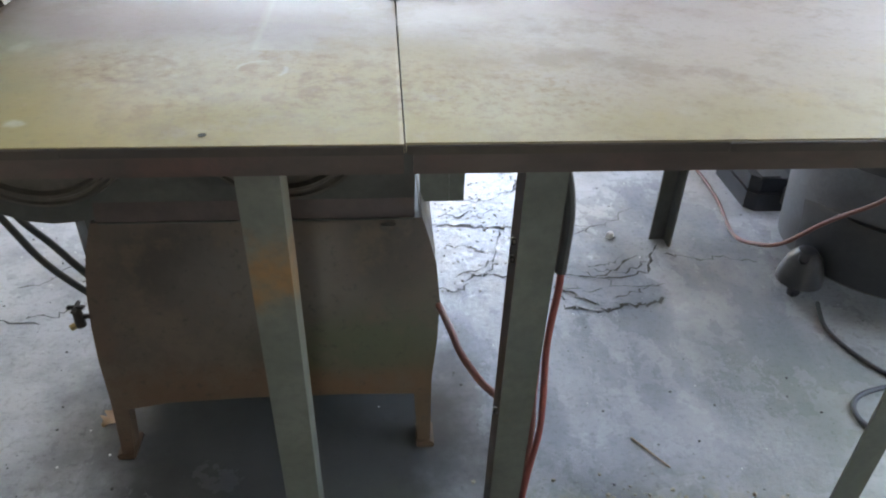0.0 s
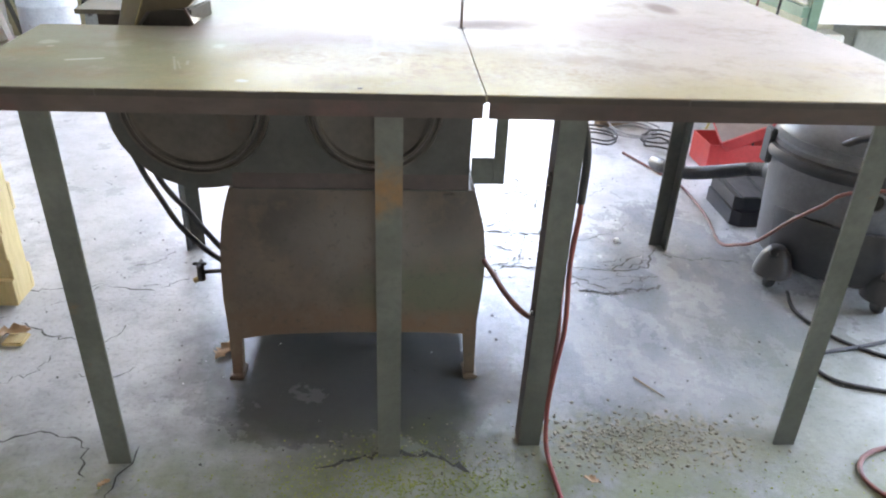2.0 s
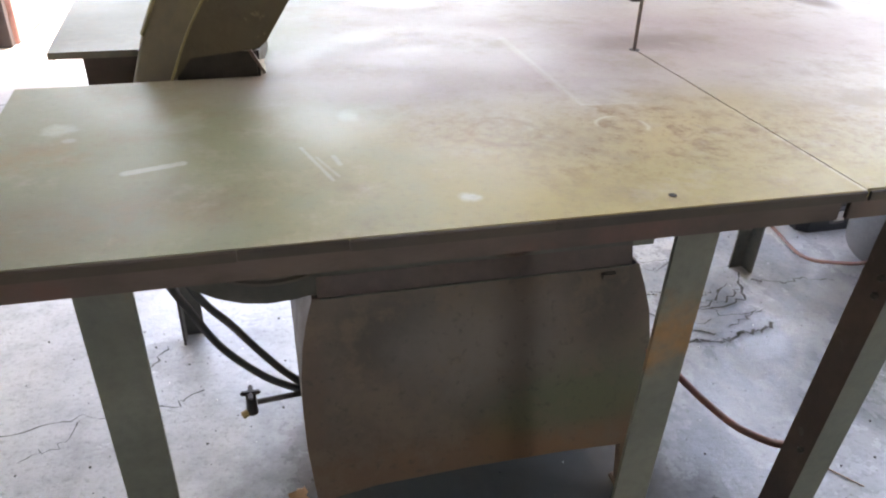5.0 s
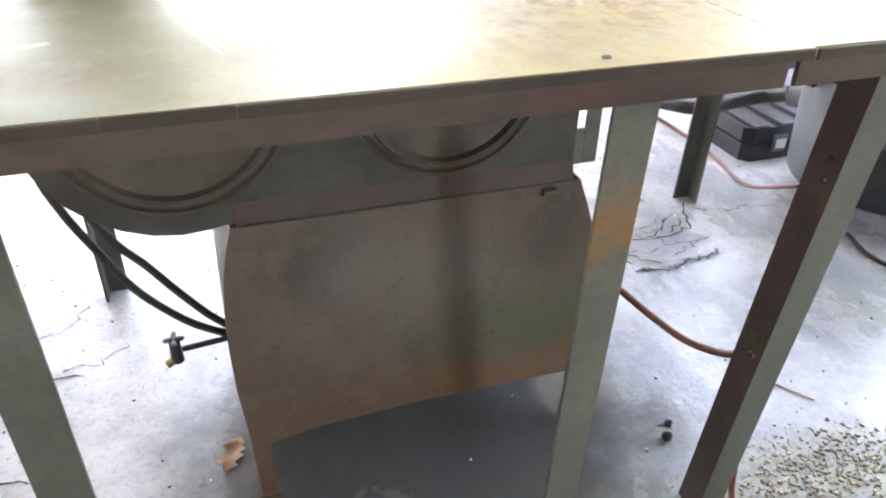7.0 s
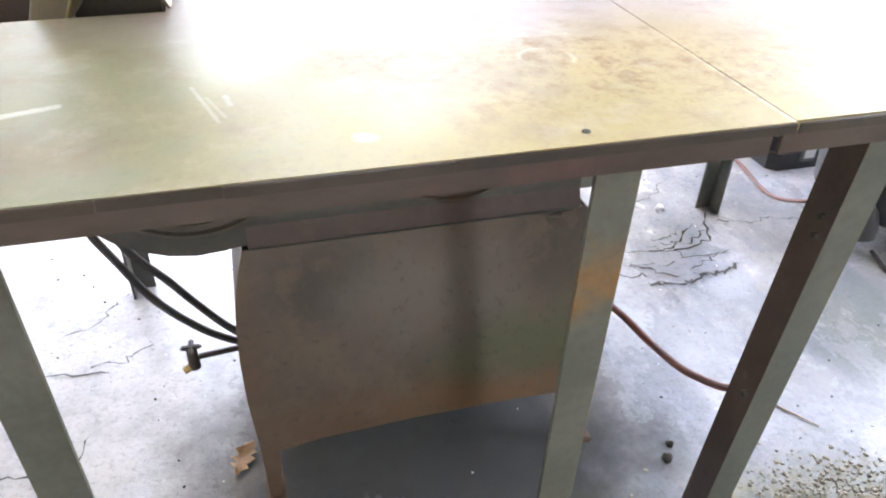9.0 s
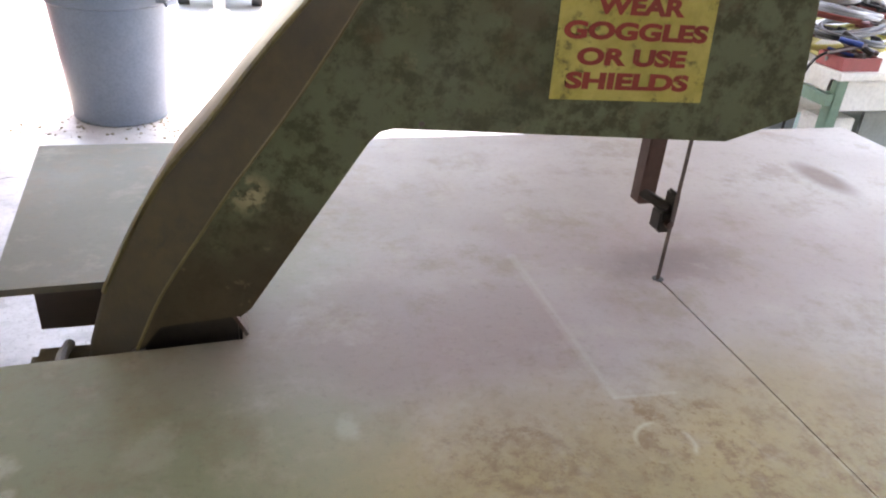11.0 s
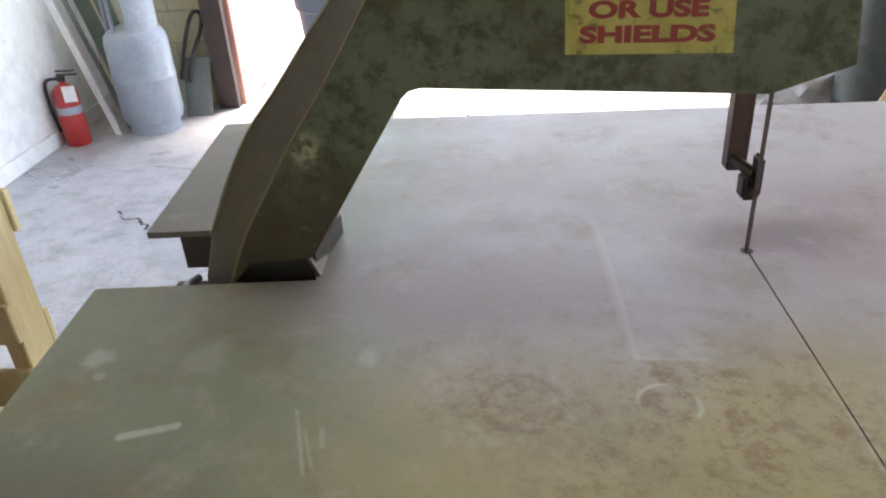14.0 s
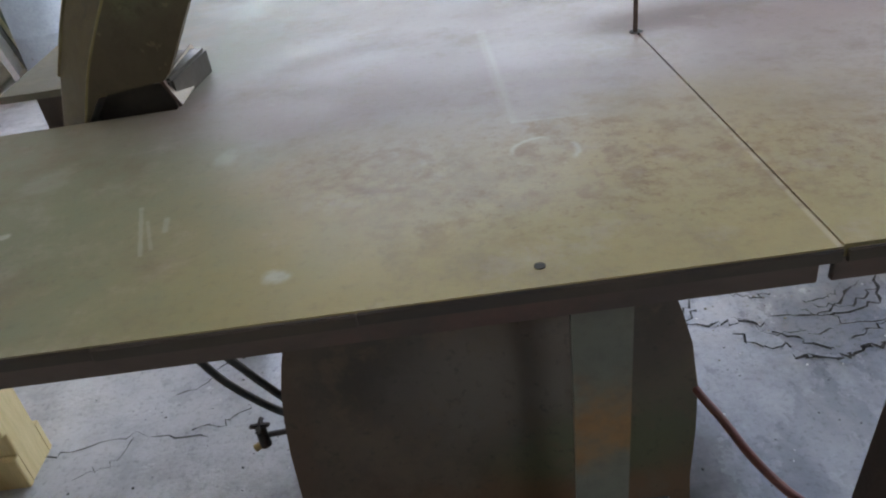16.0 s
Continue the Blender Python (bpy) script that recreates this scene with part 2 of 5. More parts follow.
    for x0, y0, x1, y1, w, f in ((-0.206, 0.64, -0.204, 0.295, 0.0065, 0.14), (-0.203, 0.291, -0.125, 0.287, 0.0028, 0.24), (-0.772, 0.166, -0.716, 0.183, 0.0055, 0.6),
                                 (-0.587, 0.205, -0.560, 0.111, 0.0022, 0.3), (-0.572, 0.175, -0.553, 0.120, 0.0018, 0.22), (-0.553, 0.175, -0.548, 0.150, 0.003, 0.28)):
        c = n.mix(n.math("MULTIPLY", n.stroke(x0, y0, x1, y1, w), f), c, (0.52, 0.51, 0.43))
    for cx, cy, rx, ry, f in ((-0.429, 0.047, 0.010, 0.009, 0.65), (-0.863, 0.306, 0.017, 0.017, 0.5), (-0.722, 0.30, 0.026, 0.03, 0.22), (-0.845, 0.27, 0.008, 0.006, 0.4), (-0.52, 0.30, 0.012, 0.018, 0.3)):
        c = n.mix(n.math("MULTIPLY", n.blob(cx, cy, rx, ry, 0.5, 1.6, 60.0), f), c, (0.46, 0.46, 0.38))
    c = n.mix(n.span(mid, 0.5, 0.72, 0.0, 0.35), c, (0.42, 0.38, 0.32))
    c = n.mix(n.span(fine, 0.52, 0.7, 0.0, 0.2), c, (0.1, 0.08, 0.06))
    rough = n.math("ADD", n.span(n.noise(5.0, 6.0, 0.65), 0.35, 0.65, 0.50, 0.60), n.span(mid, 0.4, 0.7, 0.0, 0.09))
    rough = n.math("ADD", rough, n.math("MULTIPLY", n.math("MAXIMUM", dark, dark2), 0.16), True)
    return n.done(c, rough, 0.0, n.math("ADD", mid, n.math("MULTIPLY", fine, 0.3)), 0.25, 0.002)


def saw_material():
    n = Nodes("mottled_green_enamel")
    big, mid, fine = n.noise(4.0, 6.0), n.noise(15.0, 7.0, 0.7), n.noise(60.0, 5.0, 0.7)
    x, y, z = n.xyz()
    c = n.mix(n.span(big, 0.35, 0.65), (0.062, 0.073, 0.03), (0.115, 0.14, 0.078))
    c = n.mix(n.span(n.noise(34.0, 8.0, 0.75), 0.45, 0.62, 0.0, 0.85), c, (0.036, 0.04, 0.01))
    c = n.mix(n.span(n.noise(11.0, 7.0, 0.7), 0.54, 0.68, 0.0, 0.55), c, (0.085, 0.056, 0.02))
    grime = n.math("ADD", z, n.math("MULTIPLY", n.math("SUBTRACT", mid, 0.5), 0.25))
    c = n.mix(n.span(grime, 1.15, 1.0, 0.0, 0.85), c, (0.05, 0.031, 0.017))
    c = n.mix(n.span(fine, 0.58, 0.7, 0.0, 0.5), c, (0.02, 0.02, 0.012))
    chip = n.math("MULTIPLY", n.span(n.noise(30.0, 6.0, 0.7), 0.60, 0.66), 0.7)
    dx, dz = n.math("SUBTRACT", x, -0.605), n.math("SUBTRACT", z, 1.105)
    near = n.span(n.math("SQRT", n.math("ADD", n.math("MULTIPLY", dx, dx), n.math("MULTIPLY", dz, dz))), 0.005, 0.035, 1.0, 0.0)
    c = n.mix(n.math("MAXIMUM", n.math("MULTIPLY", near, n.span(n.noise(45.0, 5.0), 0.46, 0.58)), n.math("MULTIPLY", chip, 0.25)), c, (0.36, 0.33, 0.2))
    return n.done(c, n.span(mid, 0.3, 0.7, 0.38, 0.6), 0.0, n.math("ADD", mid, n.math("MULTIPLY", fine, 0.4)), 0.3, 0.002)


def rust_leg_material():
    n = Nodes("rust_patched_painted_steel")
    big, mid, fine = n.noise(9.0, 6.0), n.noise(28.0, 6.0), n.noise(70.0, 4.0)
    z = n.xyz()[2]
    c = n.mix(n.span(big, 0.3, 0.7), (0.085, 0.092, 0.075), (0.135, 0.14, 0.115))
    patch = n.span(n.math("ABSOLUTE", n.math("ADD", n.math("SUBTRACT", z, 0.70), n.math("MULTIPLY", n.math("SUBTRACT", big, 0.5), 0.25))), 0.02, 0.07, 1.0, 0.0)
    c = n.mix(n.math("MULTIPLY", patch, n.span(mid, 0.3, 0.6, 0.3, 1.0)), c, (0.21, 0.115, 0.045))
    c = n.mix(n.span(fine, 0.4, 0.75, 0.0, 0.3), c, (0.05, 0.05, 0.04))
    return n.done(c, n.span(big, 0.3, 0.7, 0.4, 0.65), 0.0, fine, 0.3, 0.002)


def cabinet_material():
    n = Nodes("grimy_brown_green_sheet_steel")
    big, mid, fine = n.noise(2.6, 6.0), n.noise(9.0, 8.0, 0.72), n.noise(60.0, 5.0, 0.7)
    x, y, z = n.xyz()
    c = n.mix(n.span(big, 0.38, 0.62), (0.048, 0.034, 0.027), (0.092, 0.066, 0.050))
    green = n.math("MULTIPLY", n.span(x, -0.45, 0.0), n.span(n.math("ADD", z, n.math("MULTIPLY", n.math("SUBTRACT", mid, 0.5), 0.3)), 0.40, 0.25))
    c = n.mix(n.math("MULTIPLY", green, 0.7), c, (0.058, 0.068, 0.036))
    low = n.span(n.math("ADD", z, n.math("MULTIPLY", n.math("SUBTRACT", mid, 0.5), 0.28)), 0.27, 0.165)
    c = n.mix(n.math("MULTIPLY", low, 0.75), c, (0.085, 0.042, 0.019))
    edge = n.span(n.math("ADD", x, n.math("MULTIPLY", n.math("SUBTRACT", mid, 0.5), 0.12)), -0.55, -0.585)
    c = n.mix(n.math("MULTIPLY", edge, 0.5), c, (0.085, 0.048, 0.028))
    # Uneven patches; the second, pale one paints glare haze into the colour.
    for cx, cz, rx, rz, col, f in ((-0.44, 0.43, 0.12, 0.09, (0.016, 0.012, 0.010), 0.75), (-0.25, 0.38, 0.18, 0.11, (0.115, 0.098, 0.084), 0.6), (-0.09, 0.23, 0.15, 0.07, (0.060, 0.072, 0.036), 0.7), (-0.07, 0.15, 0.16, 0.035, (0.125, 0.062, 0.028), 0.75), (-0.32, 0.17, 0.14, 0.03, (0.10, 0.052, 0.026), 0.5), (-0.02, 0.44, 0.07, 0.09, (0.022, 0.018, 0.014), 0.6)):
        dx = n.math("DIVIDE", n.math("SUBTRACT", x, cx), rx)
        dz = n.math("DIVIDE", n.math("SUBTRACT", z, cz), rz)
        d = n.math("ADD", n.math("SQRT", n.math("ADD", n.math("MULTIPLY", dx, dx), n.math("MULTIPLY", dz, dz))), n.math("MULTIPLY", n.math("SUBTRACT", mid, 0.5), 1.6))
        c = n.mix(n.math("MULTIPLY", n.span(d, 1.5, 0.3), f), c, col)
    c = n.mix(n.span(mid, 0.50, 0.66, 0.0, 0.6), c, (0.105, 0.078, 0.052))
    c = n.mix(n.span(fine, 0.55, 0.7, 0.0, 0.5), c, (0.022, 0.018, 0.014))
    return n.done(c, n.span(mid, 0.3, 0.7, 0.34, 0.58), 0.1, n.math("ADD", mid, n.math("MULTIPLY", fine, 0.4)), 0.25, 0.002)


FLOOR, TABLETOP = floor_material(), tabletop_material()
STEEL_LEG = plain("grey_green_painted_steel", (0.075, 0.082, 0.068), (0.125, 0.133, 0.112), 9.0, (0.35, 0.6), 0.0, 70.0, 0.3, None, ((0.16, 0.10, 0.055), 7.0, 0.6, 0.72))
RUST_LEG = rust_leg_material()
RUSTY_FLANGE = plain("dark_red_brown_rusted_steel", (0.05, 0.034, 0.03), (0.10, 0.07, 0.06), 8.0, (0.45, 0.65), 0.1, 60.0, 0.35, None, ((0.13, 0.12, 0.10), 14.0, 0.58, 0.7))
APRON = plain("dark_rusty_angle_iron", (0.055, 0.038, 0.032), (0.105, 0.080, 0.068), 5.0, (0.4, 0.65), 0.2, 60.0, 0.35, (0.4, 1, 1), ((0.11, 0.058, 0.047), 5.0, 0.5, 0.72))
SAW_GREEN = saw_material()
NECK_HIGHLIGHT = plain("edge_highlight_enamel", (0.085, 0.068, 0.024), (0.17, 0.145, 0.06), 12.0, (0.4, 0.6), 0.0, 60.0, 0.3)
# Grimy olive, darkened so that the neck sides' shade is in its colour.
SAW_SHADED_OLIVE = plain("grimy_shaded_olive_enamel", (0.026, 0.019, 0.008), (0.075, 0.058, 0.02), 5.0, (0.38, 0.58), 0.0, 60.0, 0.3, None, ((0.03, 0.024, 0.012), 9.0, 0.5, 0.64))
CABINET = cabinet_material()
HOUSING = plain("dull_grey_green_casting", (0.04, 0.037, 0.033), (0.078, 0.082, 0.072), 5.0, (0.4, 0.6), 0.1, 60.0, 0.3)
COVER = plain("rusty_spun_steel", (0.055, 0.046, 0.038), (0.09, 0.078, 0.066), 6.0, (0.35, 0.55), 0.3, 60.0, 0.25, None, ((0.075, 0.045, 0.03), 5.0, 0.5, 0.65))
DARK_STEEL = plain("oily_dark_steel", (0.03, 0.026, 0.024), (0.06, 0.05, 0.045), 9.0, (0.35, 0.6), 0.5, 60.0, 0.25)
BROWN_STEEL = plain("rusted_brown_bar", (0.07, 0.035, 0.028), (0.11, 0.06, 0.05), 14.0, (0.45, 0.7), 0.3, 80.0, 0.35)
SKIRT = plain("dark_reddish_strip", (0.045, 0.03, 0.028), (0.075, 0.052, 0.048), 8.0, (0.45, 0.65), 0.1, 60.0, 0.3)
BLADE = plain("browned_saw_steel", (0.10, 0.075, 0.07), (0.16, 0.13, 0.12), 30.0, (0.35, 0.5), 0.7, 90.0, 0.1)
SIGN_YELLOW = plain("worn_yellow_vinyl", (0.40, 0.35, 0.06), (0.56, 0.50, 0.15), 14.0, (0.35, 0.6), 0.0, 60.0, 0.2, None, ((0.16, 0.145, 0.035), 48.0, 0.53, 0.66))
SIGN_RED = plain("faded_red_print", (0.26, 0.025, 0.018), (0.34, 0.045, 0.03), 25.0, (0.4, 0.6), 0.0, 80.0, 0.1, None, ((0.36, 0.30, 0.08), 40.0, 0.62, 0.7))
PLATE = plain("chipped_green_plate", (0.115, 0.13, 0.085), (0.17, 0.19, 0.13), 8.0, (0.35, 0.55), 0.0, 70.0, 0.3, None, ((0.02, 0.02, 0.012), 42.0, 0.57, 0.62))
BLACK_RUBBER = plain("black_rubber", (0.018, 0.018, 0.02), (0.035, 0.035, 0.037), 20.0, (0.45, 0.65), 0.0, 90.0, 0.15)
RED_HOSE = plain("dusty_red_rubber_hose", (0.19, 0.032, 0.028), (0.27, 0.06, 0.05), 18.0, (0.45, 0.65), 0.0, 90.0, 0.15)
BROWN_HOSE = plain("dark_red_brown_hose", (0.13, 0.04, 0.032), (0.19, 0.07, 0.055), 18.0, (0.4, 0.6), 0.0, 90.0, 0.15)
BRASS = plain("dull_brass", (0.3, 0.22, 0.1), (0.2, 0.15, 0.08), 30.0, (0.35, 0.5), 0.8, 90.0, 0.15)
VAC_GREY = plain("scuffed_grey_plastic", (0.085, 0.088, 0.094), (0.14, 0.144, 0.152), 7.0, (0.35, 0.5), 0.0, 80.0, 0.2)
VAC_BLACK = plain("black_plastic", (0.014, 0.014, 0.016), (0.03, 0.03, 0.033), 9.0, (0.3, 0.5), 0.0, 80.0, 0.15)
VAC_YELLOW = plain("yellow_green_plastic", (0.42, 0.46, 0.07), (0.5, 0.52, 0.12), 9.0, (0.35, 0.5), 0.0, 80.0, 0.15)
DARK_RED = plain("dusty_dark_red_enamel", (0.22, 0.018, 0.022), (0.30, 0.035, 0.035), 6.0, (0.4, 0.6), 0.0, 70.0, 0.15)
RED_PAINT = plain("red_enamel", (0.42, 0.02, 0.02), (0.5, 0.045, 0.04), 6.0, (0.3, 0.5), 0.0, 70.0, 0.15)
TOOL_BROWN = plain("dusty_brown_lid", (0.14, 0.09, 0.07), (0.2, 0.14, 0.11), 9.0, (0.5, 0.7), 0.0, 70.0, 0.2)
CAN_GREY = plain("blue_grey_refuse_plastic", (0.13, 0.165, 0.215), (0.17, 0.205, 0.255), 4.0, (0.4, 0.55), 0.0, 70.0, 0.15)
CAN_DARK = plain("dark_blue_grey_print", (0.05, 0.06, 0.075), (0.07, 0.08, 0.095), 9.0, (0.5, 0.6))
CYL_PAINT = plain("pale_grey_cylinder_paint", (0.27, 0.315, 0.365), (0.36, 0.405, 0.45), 5.0, (0.35, 0.55), 0.0, 70.0, 0.2, None, ((0.2, 0.15, 0.11), 12.0, 0.66, 0.74))
WHITE_WALL = plain("white_painted_wall", (0.74, 0.74, 0.72), (0.82, 0.82, 0.8), 2.0, (0.6, 0.8), 0.0, 14.0, 0.05, None, ((0.45, 0.43, 0.4), 4.0, 0.66, 0.8))
YELLOW_WALL = plain("pale_yellow_painted_block", (0.52, 0.50, 0.33), (0.6, 0.57, 0.40), 3.0, (0.6, 0.8), 0.0, 40.0, 0.5)
MORTAR = plain("painted_mortar", (0.36, 0.34, 0.22), (0.42, 0.4, 0.28), 6.0, (0.7, 0.85), 0.0, 60.0, 0.4)
PINK_WALL = plain("pink_painted_reveal", (0.5, 0.24, 0.20), (0.58, 0.31, 0.26), 3.0, (0.6, 0.8), 0.0, 50.0, 0.3)
JAMB = plain("dark_brown_steel_jamb", (0.05, 0.033, 0.03), (0.085, 0.06, 0.055), 6.0, (0.4, 0.6), 0.1, 60.0, 0.3)
CEILING = plain("dusty_ceiling_boards", (0.4, 0.38, 0.35), (0.5, 0.48, 0.45), 2.0, (0.7, 0.85))
GREEN_SHEET = plain("faded_green_sheet", (0.10, 0.15, 0.11), (0.17, 0.22, 0.17), 4.0, (0.4, 0.6), 0.0, 60.0, 0.2)
GREY_SHEET = plain("grey_green_sheet_steel", (0.15, 0.17, 0.16), (0.22, 0.24, 0.23), 4.0, (0.4, 0.6), 0.1, 60.0, 0.2)
WHITE_PAINT = plain("white_painted_trim", (0.7, 0.7, 0.68), (0.78, 0.78, 0.76), 6.0, (0.45, 0.65), 0.0, 60.0, 0.15)
PINE = plain("pale_pine_board", (0.58, 0.45, 0.22), (0.68, 0.55, 0.31), 4.0, (0.55, 0.75), 0.0, 40.0, 0.3, (8, 8, 0.6))
OLD_WOOD = plain("weathered_brown_board", (0.22, 0.14, 0.085), (0.32, 0.22, 0.14), 4.0, (0.6, 0.8), 0.0, 40.0, 0.35, (8, 8, 0.6), ((0.07, 0.045, 0.03), 7.0, 0.6, 0.72))
LEAF = plain("dry_oak_leaf", (0.34, 0.20, 0.11), (0.48, 0.31, 0.19), 30.0, (0.55, 0.75), 0.0, 120.0, 0.3)
STONE = plain("pale_concrete_crumb", (0.19, 0.175, 0.125), (0.33, 0.30, 0.225), 20.0, (0.7, 0.9), 0.0, 90.0, 0.4)
MOSS = plain("yellow_green_moss", (0.16, 0.185, 0.04), (0.27, 0.29, 0.075), 18.0, (0.8, 0.95), 0.0, 120.0, 0.5)
CRACK = plain("crack_dirt", (0.03, 0.03, 0.028), (0.055, 0.052, 0.045), 20.0, (0.8, 0.95), 0.0, 90.0, 0.3)
BENCH_GREEN = plain("green_bench_steel", (0.07, 0.15, 0.10), (0.10, 0.2, 0.14), 6.0, (0.4, 0.6), 0.0, 60.0, 0.2)
BENCH_WHITE = plain("off_white_enamel", (0.58, 0.57, 0.53), (0.68, 0.67, 0.63), 4.0, (0.35, 0.55), 0.0, 60.0, 0.15, None, ((0.3, 0.27, 0.22), 6.0, 0.64, 0.76))
CABLE_YELLOW = plain("yellow_cable_sheath", (0.5, 0.45, 0.12), (0.6, 0.56, 0.25), 20.0, (0.45, 0.6))
CABLE_GREY = plain("grey_cable_sheath", (0.25, 0.25, 0.26), (0.34, 0.34, 0.35), 20.0, (0.45, 0.6))
BLUE_BIN = plain("deep_blue_plastic", (0.02, 0.06, 0.26), (0.035, 0.09, 0.33), 5.0, (0.35, 0.5))
CLOTH = plain("crumpled_grey_cloth", (0.35, 0.35, 0.34), (0.5, 0.5, 0.48), 9.0, (0.75, 0.9), 0.0, 90.0, 0.3)
CURTAIN = plain("dusty_brown_panels", (0.15, 0.115, 0.095), (0.23, 0.18, 0.15), 5.0, (0.6, 0.8), 0.0, 50.0, 0.3, (6, 6, 0.5))
PALE_BIN = plain("pale_blue_scuffed_plastic", (0.42, 0.50, 0.58), (0.56, 0.63, 0.69), 6.0, (0.4, 0.6), 0.0, 70.0, 0.15, None, ((0.75, 0.77, 0.78), 20.0, 0.62, 0.68))
DRUM = plain("dark_green_drum_paint", (0.045, 0.055, 0.048), (0.08, 0.092, 0.08), 5.0, (0.35, 0.55), 0.1, 60.0, 0.25, None, ((0.09, 0.05, 0.03), 8.0, 0.62, 0.72))
JUG = plain("milky_plastic", (0.62, 0.62, 0.6), (0.72, 0.72, 0.7), 6.0, (0.3, 0.5))


# ---- geometry helpers ----
from mathutils.geometry import tessellate_polygon


def box(bm, x0, x1, y0, y1, z0, z1, bevel=0.0):
    vs = bmesh.ops.create_cube(bm, size=1.0)["verts"]
    for v in vs:
        v.co = Vector(((x0 + x1) / 2 + v.co.x * (x1 - x0), (y0 + y1) / 2 + v.co.y * (y1 - y0), (z0 + z1) / 2 + v.co.z * (z1 - z0)))
    if bevel:
        es = list({e for v in vs for e in v.link_edges})
        bmesh.ops.bevel(bm, geom=es, offset=bevel, segments=2, affect="EDGES", clamp_overlap=True)
    return bm


def boxes(*specs, bevel=0.0):
    bm = bmesh.new()
    for s in specs:
        box(bm, *s, bevel=bevel)
    return bm


def cap(bm, ring):
    """Closes a flat ring, which may be concave, with triangles."""
    for tri in tessellate_polygon([[v.co for v in ring]]):
        bm.faces.new([ring[k] for k in tri])


def prism(outline, a, b, axis="y", bm=None):
    """An outline of pairs swept from a to b along the axis; pairs are (x, z) for y, (x, y) for z, (y, z) for x."""
    bm = bm or bmesh.new()
    put = {"y": lambda p, h: (p[0], h, p[1]), "z": lambda p, h: (p[0], p[1], h), "x": lambda p, h: (h, p[0], p[1])}[axis]
    lo = [bm.verts.new(put(p, a)) for p in outline]
    hi = [bm.verts.new(put(p, b)) for p in outline]
    for i in range(len(lo)):
        j = (i + 1) % len(lo)
        bm.faces.new((lo[j], lo[i], hi[i], hi[j]))
    cap(bm, lo)
    cap(bm, hi)
    bmesh.ops.recalc_face_normals(bm, faces=bm.faces)
    return bm


def lathe(profile, centre=(0, 0, 0), turn=None, seg=40, bm=None):
    """A profile of (radius, height) turned round z, then turned by a matrix and set at the centre."""
    bm = bm or bmesh.new()
    turn = turn or Matrix.Identity(4)
    rings = []
    for r, h in profile:
        if r < 1e-5:
            rings.append([bm.verts.new(Vector(centre) + turn @ Vector((0, 0, h)))])
        else:
            rings.append([bm.verts.new(Vector(centre) + turn @ Vector((r * math.cos(2 * math.pi * i / seg), r * math.sin(2 * math.pi * i / seg), h))) for i in range(seg)])
    for a, b in zip(rings, rings[1:]):
        for i in range(seg):
            j = (i + 1) % seg
            if len(a) > 1 and len(b) > 1:
                bm.faces.new((a[i], a[j], b[j], b[i]))
            elif len(a) > 1:
                bm.faces.new((a[i], a[j], b[0]))
            elif len(b) > 1:
                bm.faces.new((a[0], b[j], b[i]))
    bmesh.ops.recalc_face_normals(bm, faces=bm.faces)
    return bm


def rod(p0, p1, r, r1=None, seg=16, bm=None):
    p0, p1 = Vector(p0), Vector(p1)
    turn = (p1 - p0).to_track_quat("Z", "Y").to_matrix().to_4x4()
    h, r1 = (p1 - p0).length, r if r1 is None else r1
    return lathe([(0, 0), (r, 0), (r1, h), (0, h)], p0, turn, seg, bm)


def curve_points(pts, sub=8):
    pts = [Vector(p) for p in pts]
    p = [pts[0] * 2 - pts[1], *pts, pts[-1] * 2 - pts[-2]]
    out = []
    for i in range(1, len(p) - 2):
        for k in range(sub):
            t = k / sub
            out.append(0.5 * (2 * p[i] + (p[i + 1] - p[i - 1]) * t + (2 * p[i - 1] - 5 * p[i] + 4 * p[i + 1] - p[i + 2]) * t * t + (3 * p[i] - p[i - 1] - 3 * p[i + 1] + p[i + 2]) * t ** 3))
    return [*out, pts[-1]]


def tube(pts, r, seg=10, sub=8, bm=None, ribs=0.0):
    """A hose or cable along a smooth line; ribs: depth of corrugation."""
    bm = bm or bmesh.new()
    line = curve_points(pts, sub)
    rings, side = [], Vector((0.31, 0.2, 1.0)).normalized()
    for i, c in enumerate(line):
        d = (line[min(i + 1, len(line) - 1)] - line[max(i - 1, 0)]).normalized()
        side = (side - d * side.dot(d)).normalized()
        up = d.cross(side)
        rr = r - (ribs if i % 2 else 0.0)
        rings.append([bm.verts.new(c + (side * math.cos(2 * math.pi * k / seg) + up * math.sin(2 * math.pi * k / seg)) * rr) for k in range(seg)])
    for a, b in zip(rings, rings[1:]):
        for k in range(seg):
            bm.faces.new((a[k], a[(k + 1) % seg], b[(k + 1) % seg], b[k]))
    bm.faces.new(rings[0][::-1])
    bm.faces.new(rings[-1])
    bmesh.ops.recalc_face_normals(bm, faces=bm.faces)
    return bm


def mesh_object(name, bm, material, smooth=35):
    me = bpy.data.meshes.new(name)
    bm.normal_update()
    if smooth:
        lim = radians(smooth)
        for f in bm.faces:
            f.smooth = True
        for e in bm.edges:
            if len(e.link_faces) != 2 or e.calc_face_angle(0.0) > lim:
                e.smooth = False
    bm.to_mesh(me)
    bm.free()
    me.materials.append(material)
    return new(name, me)


def thing(name, base, label, category, group="", kind=""):
    """An Empty at the base of a thing."""
    ob = new(name)
    ob.empty_display_size = 0.05
    ob.location = base
    return tagged(ob, label, category, group, kind)


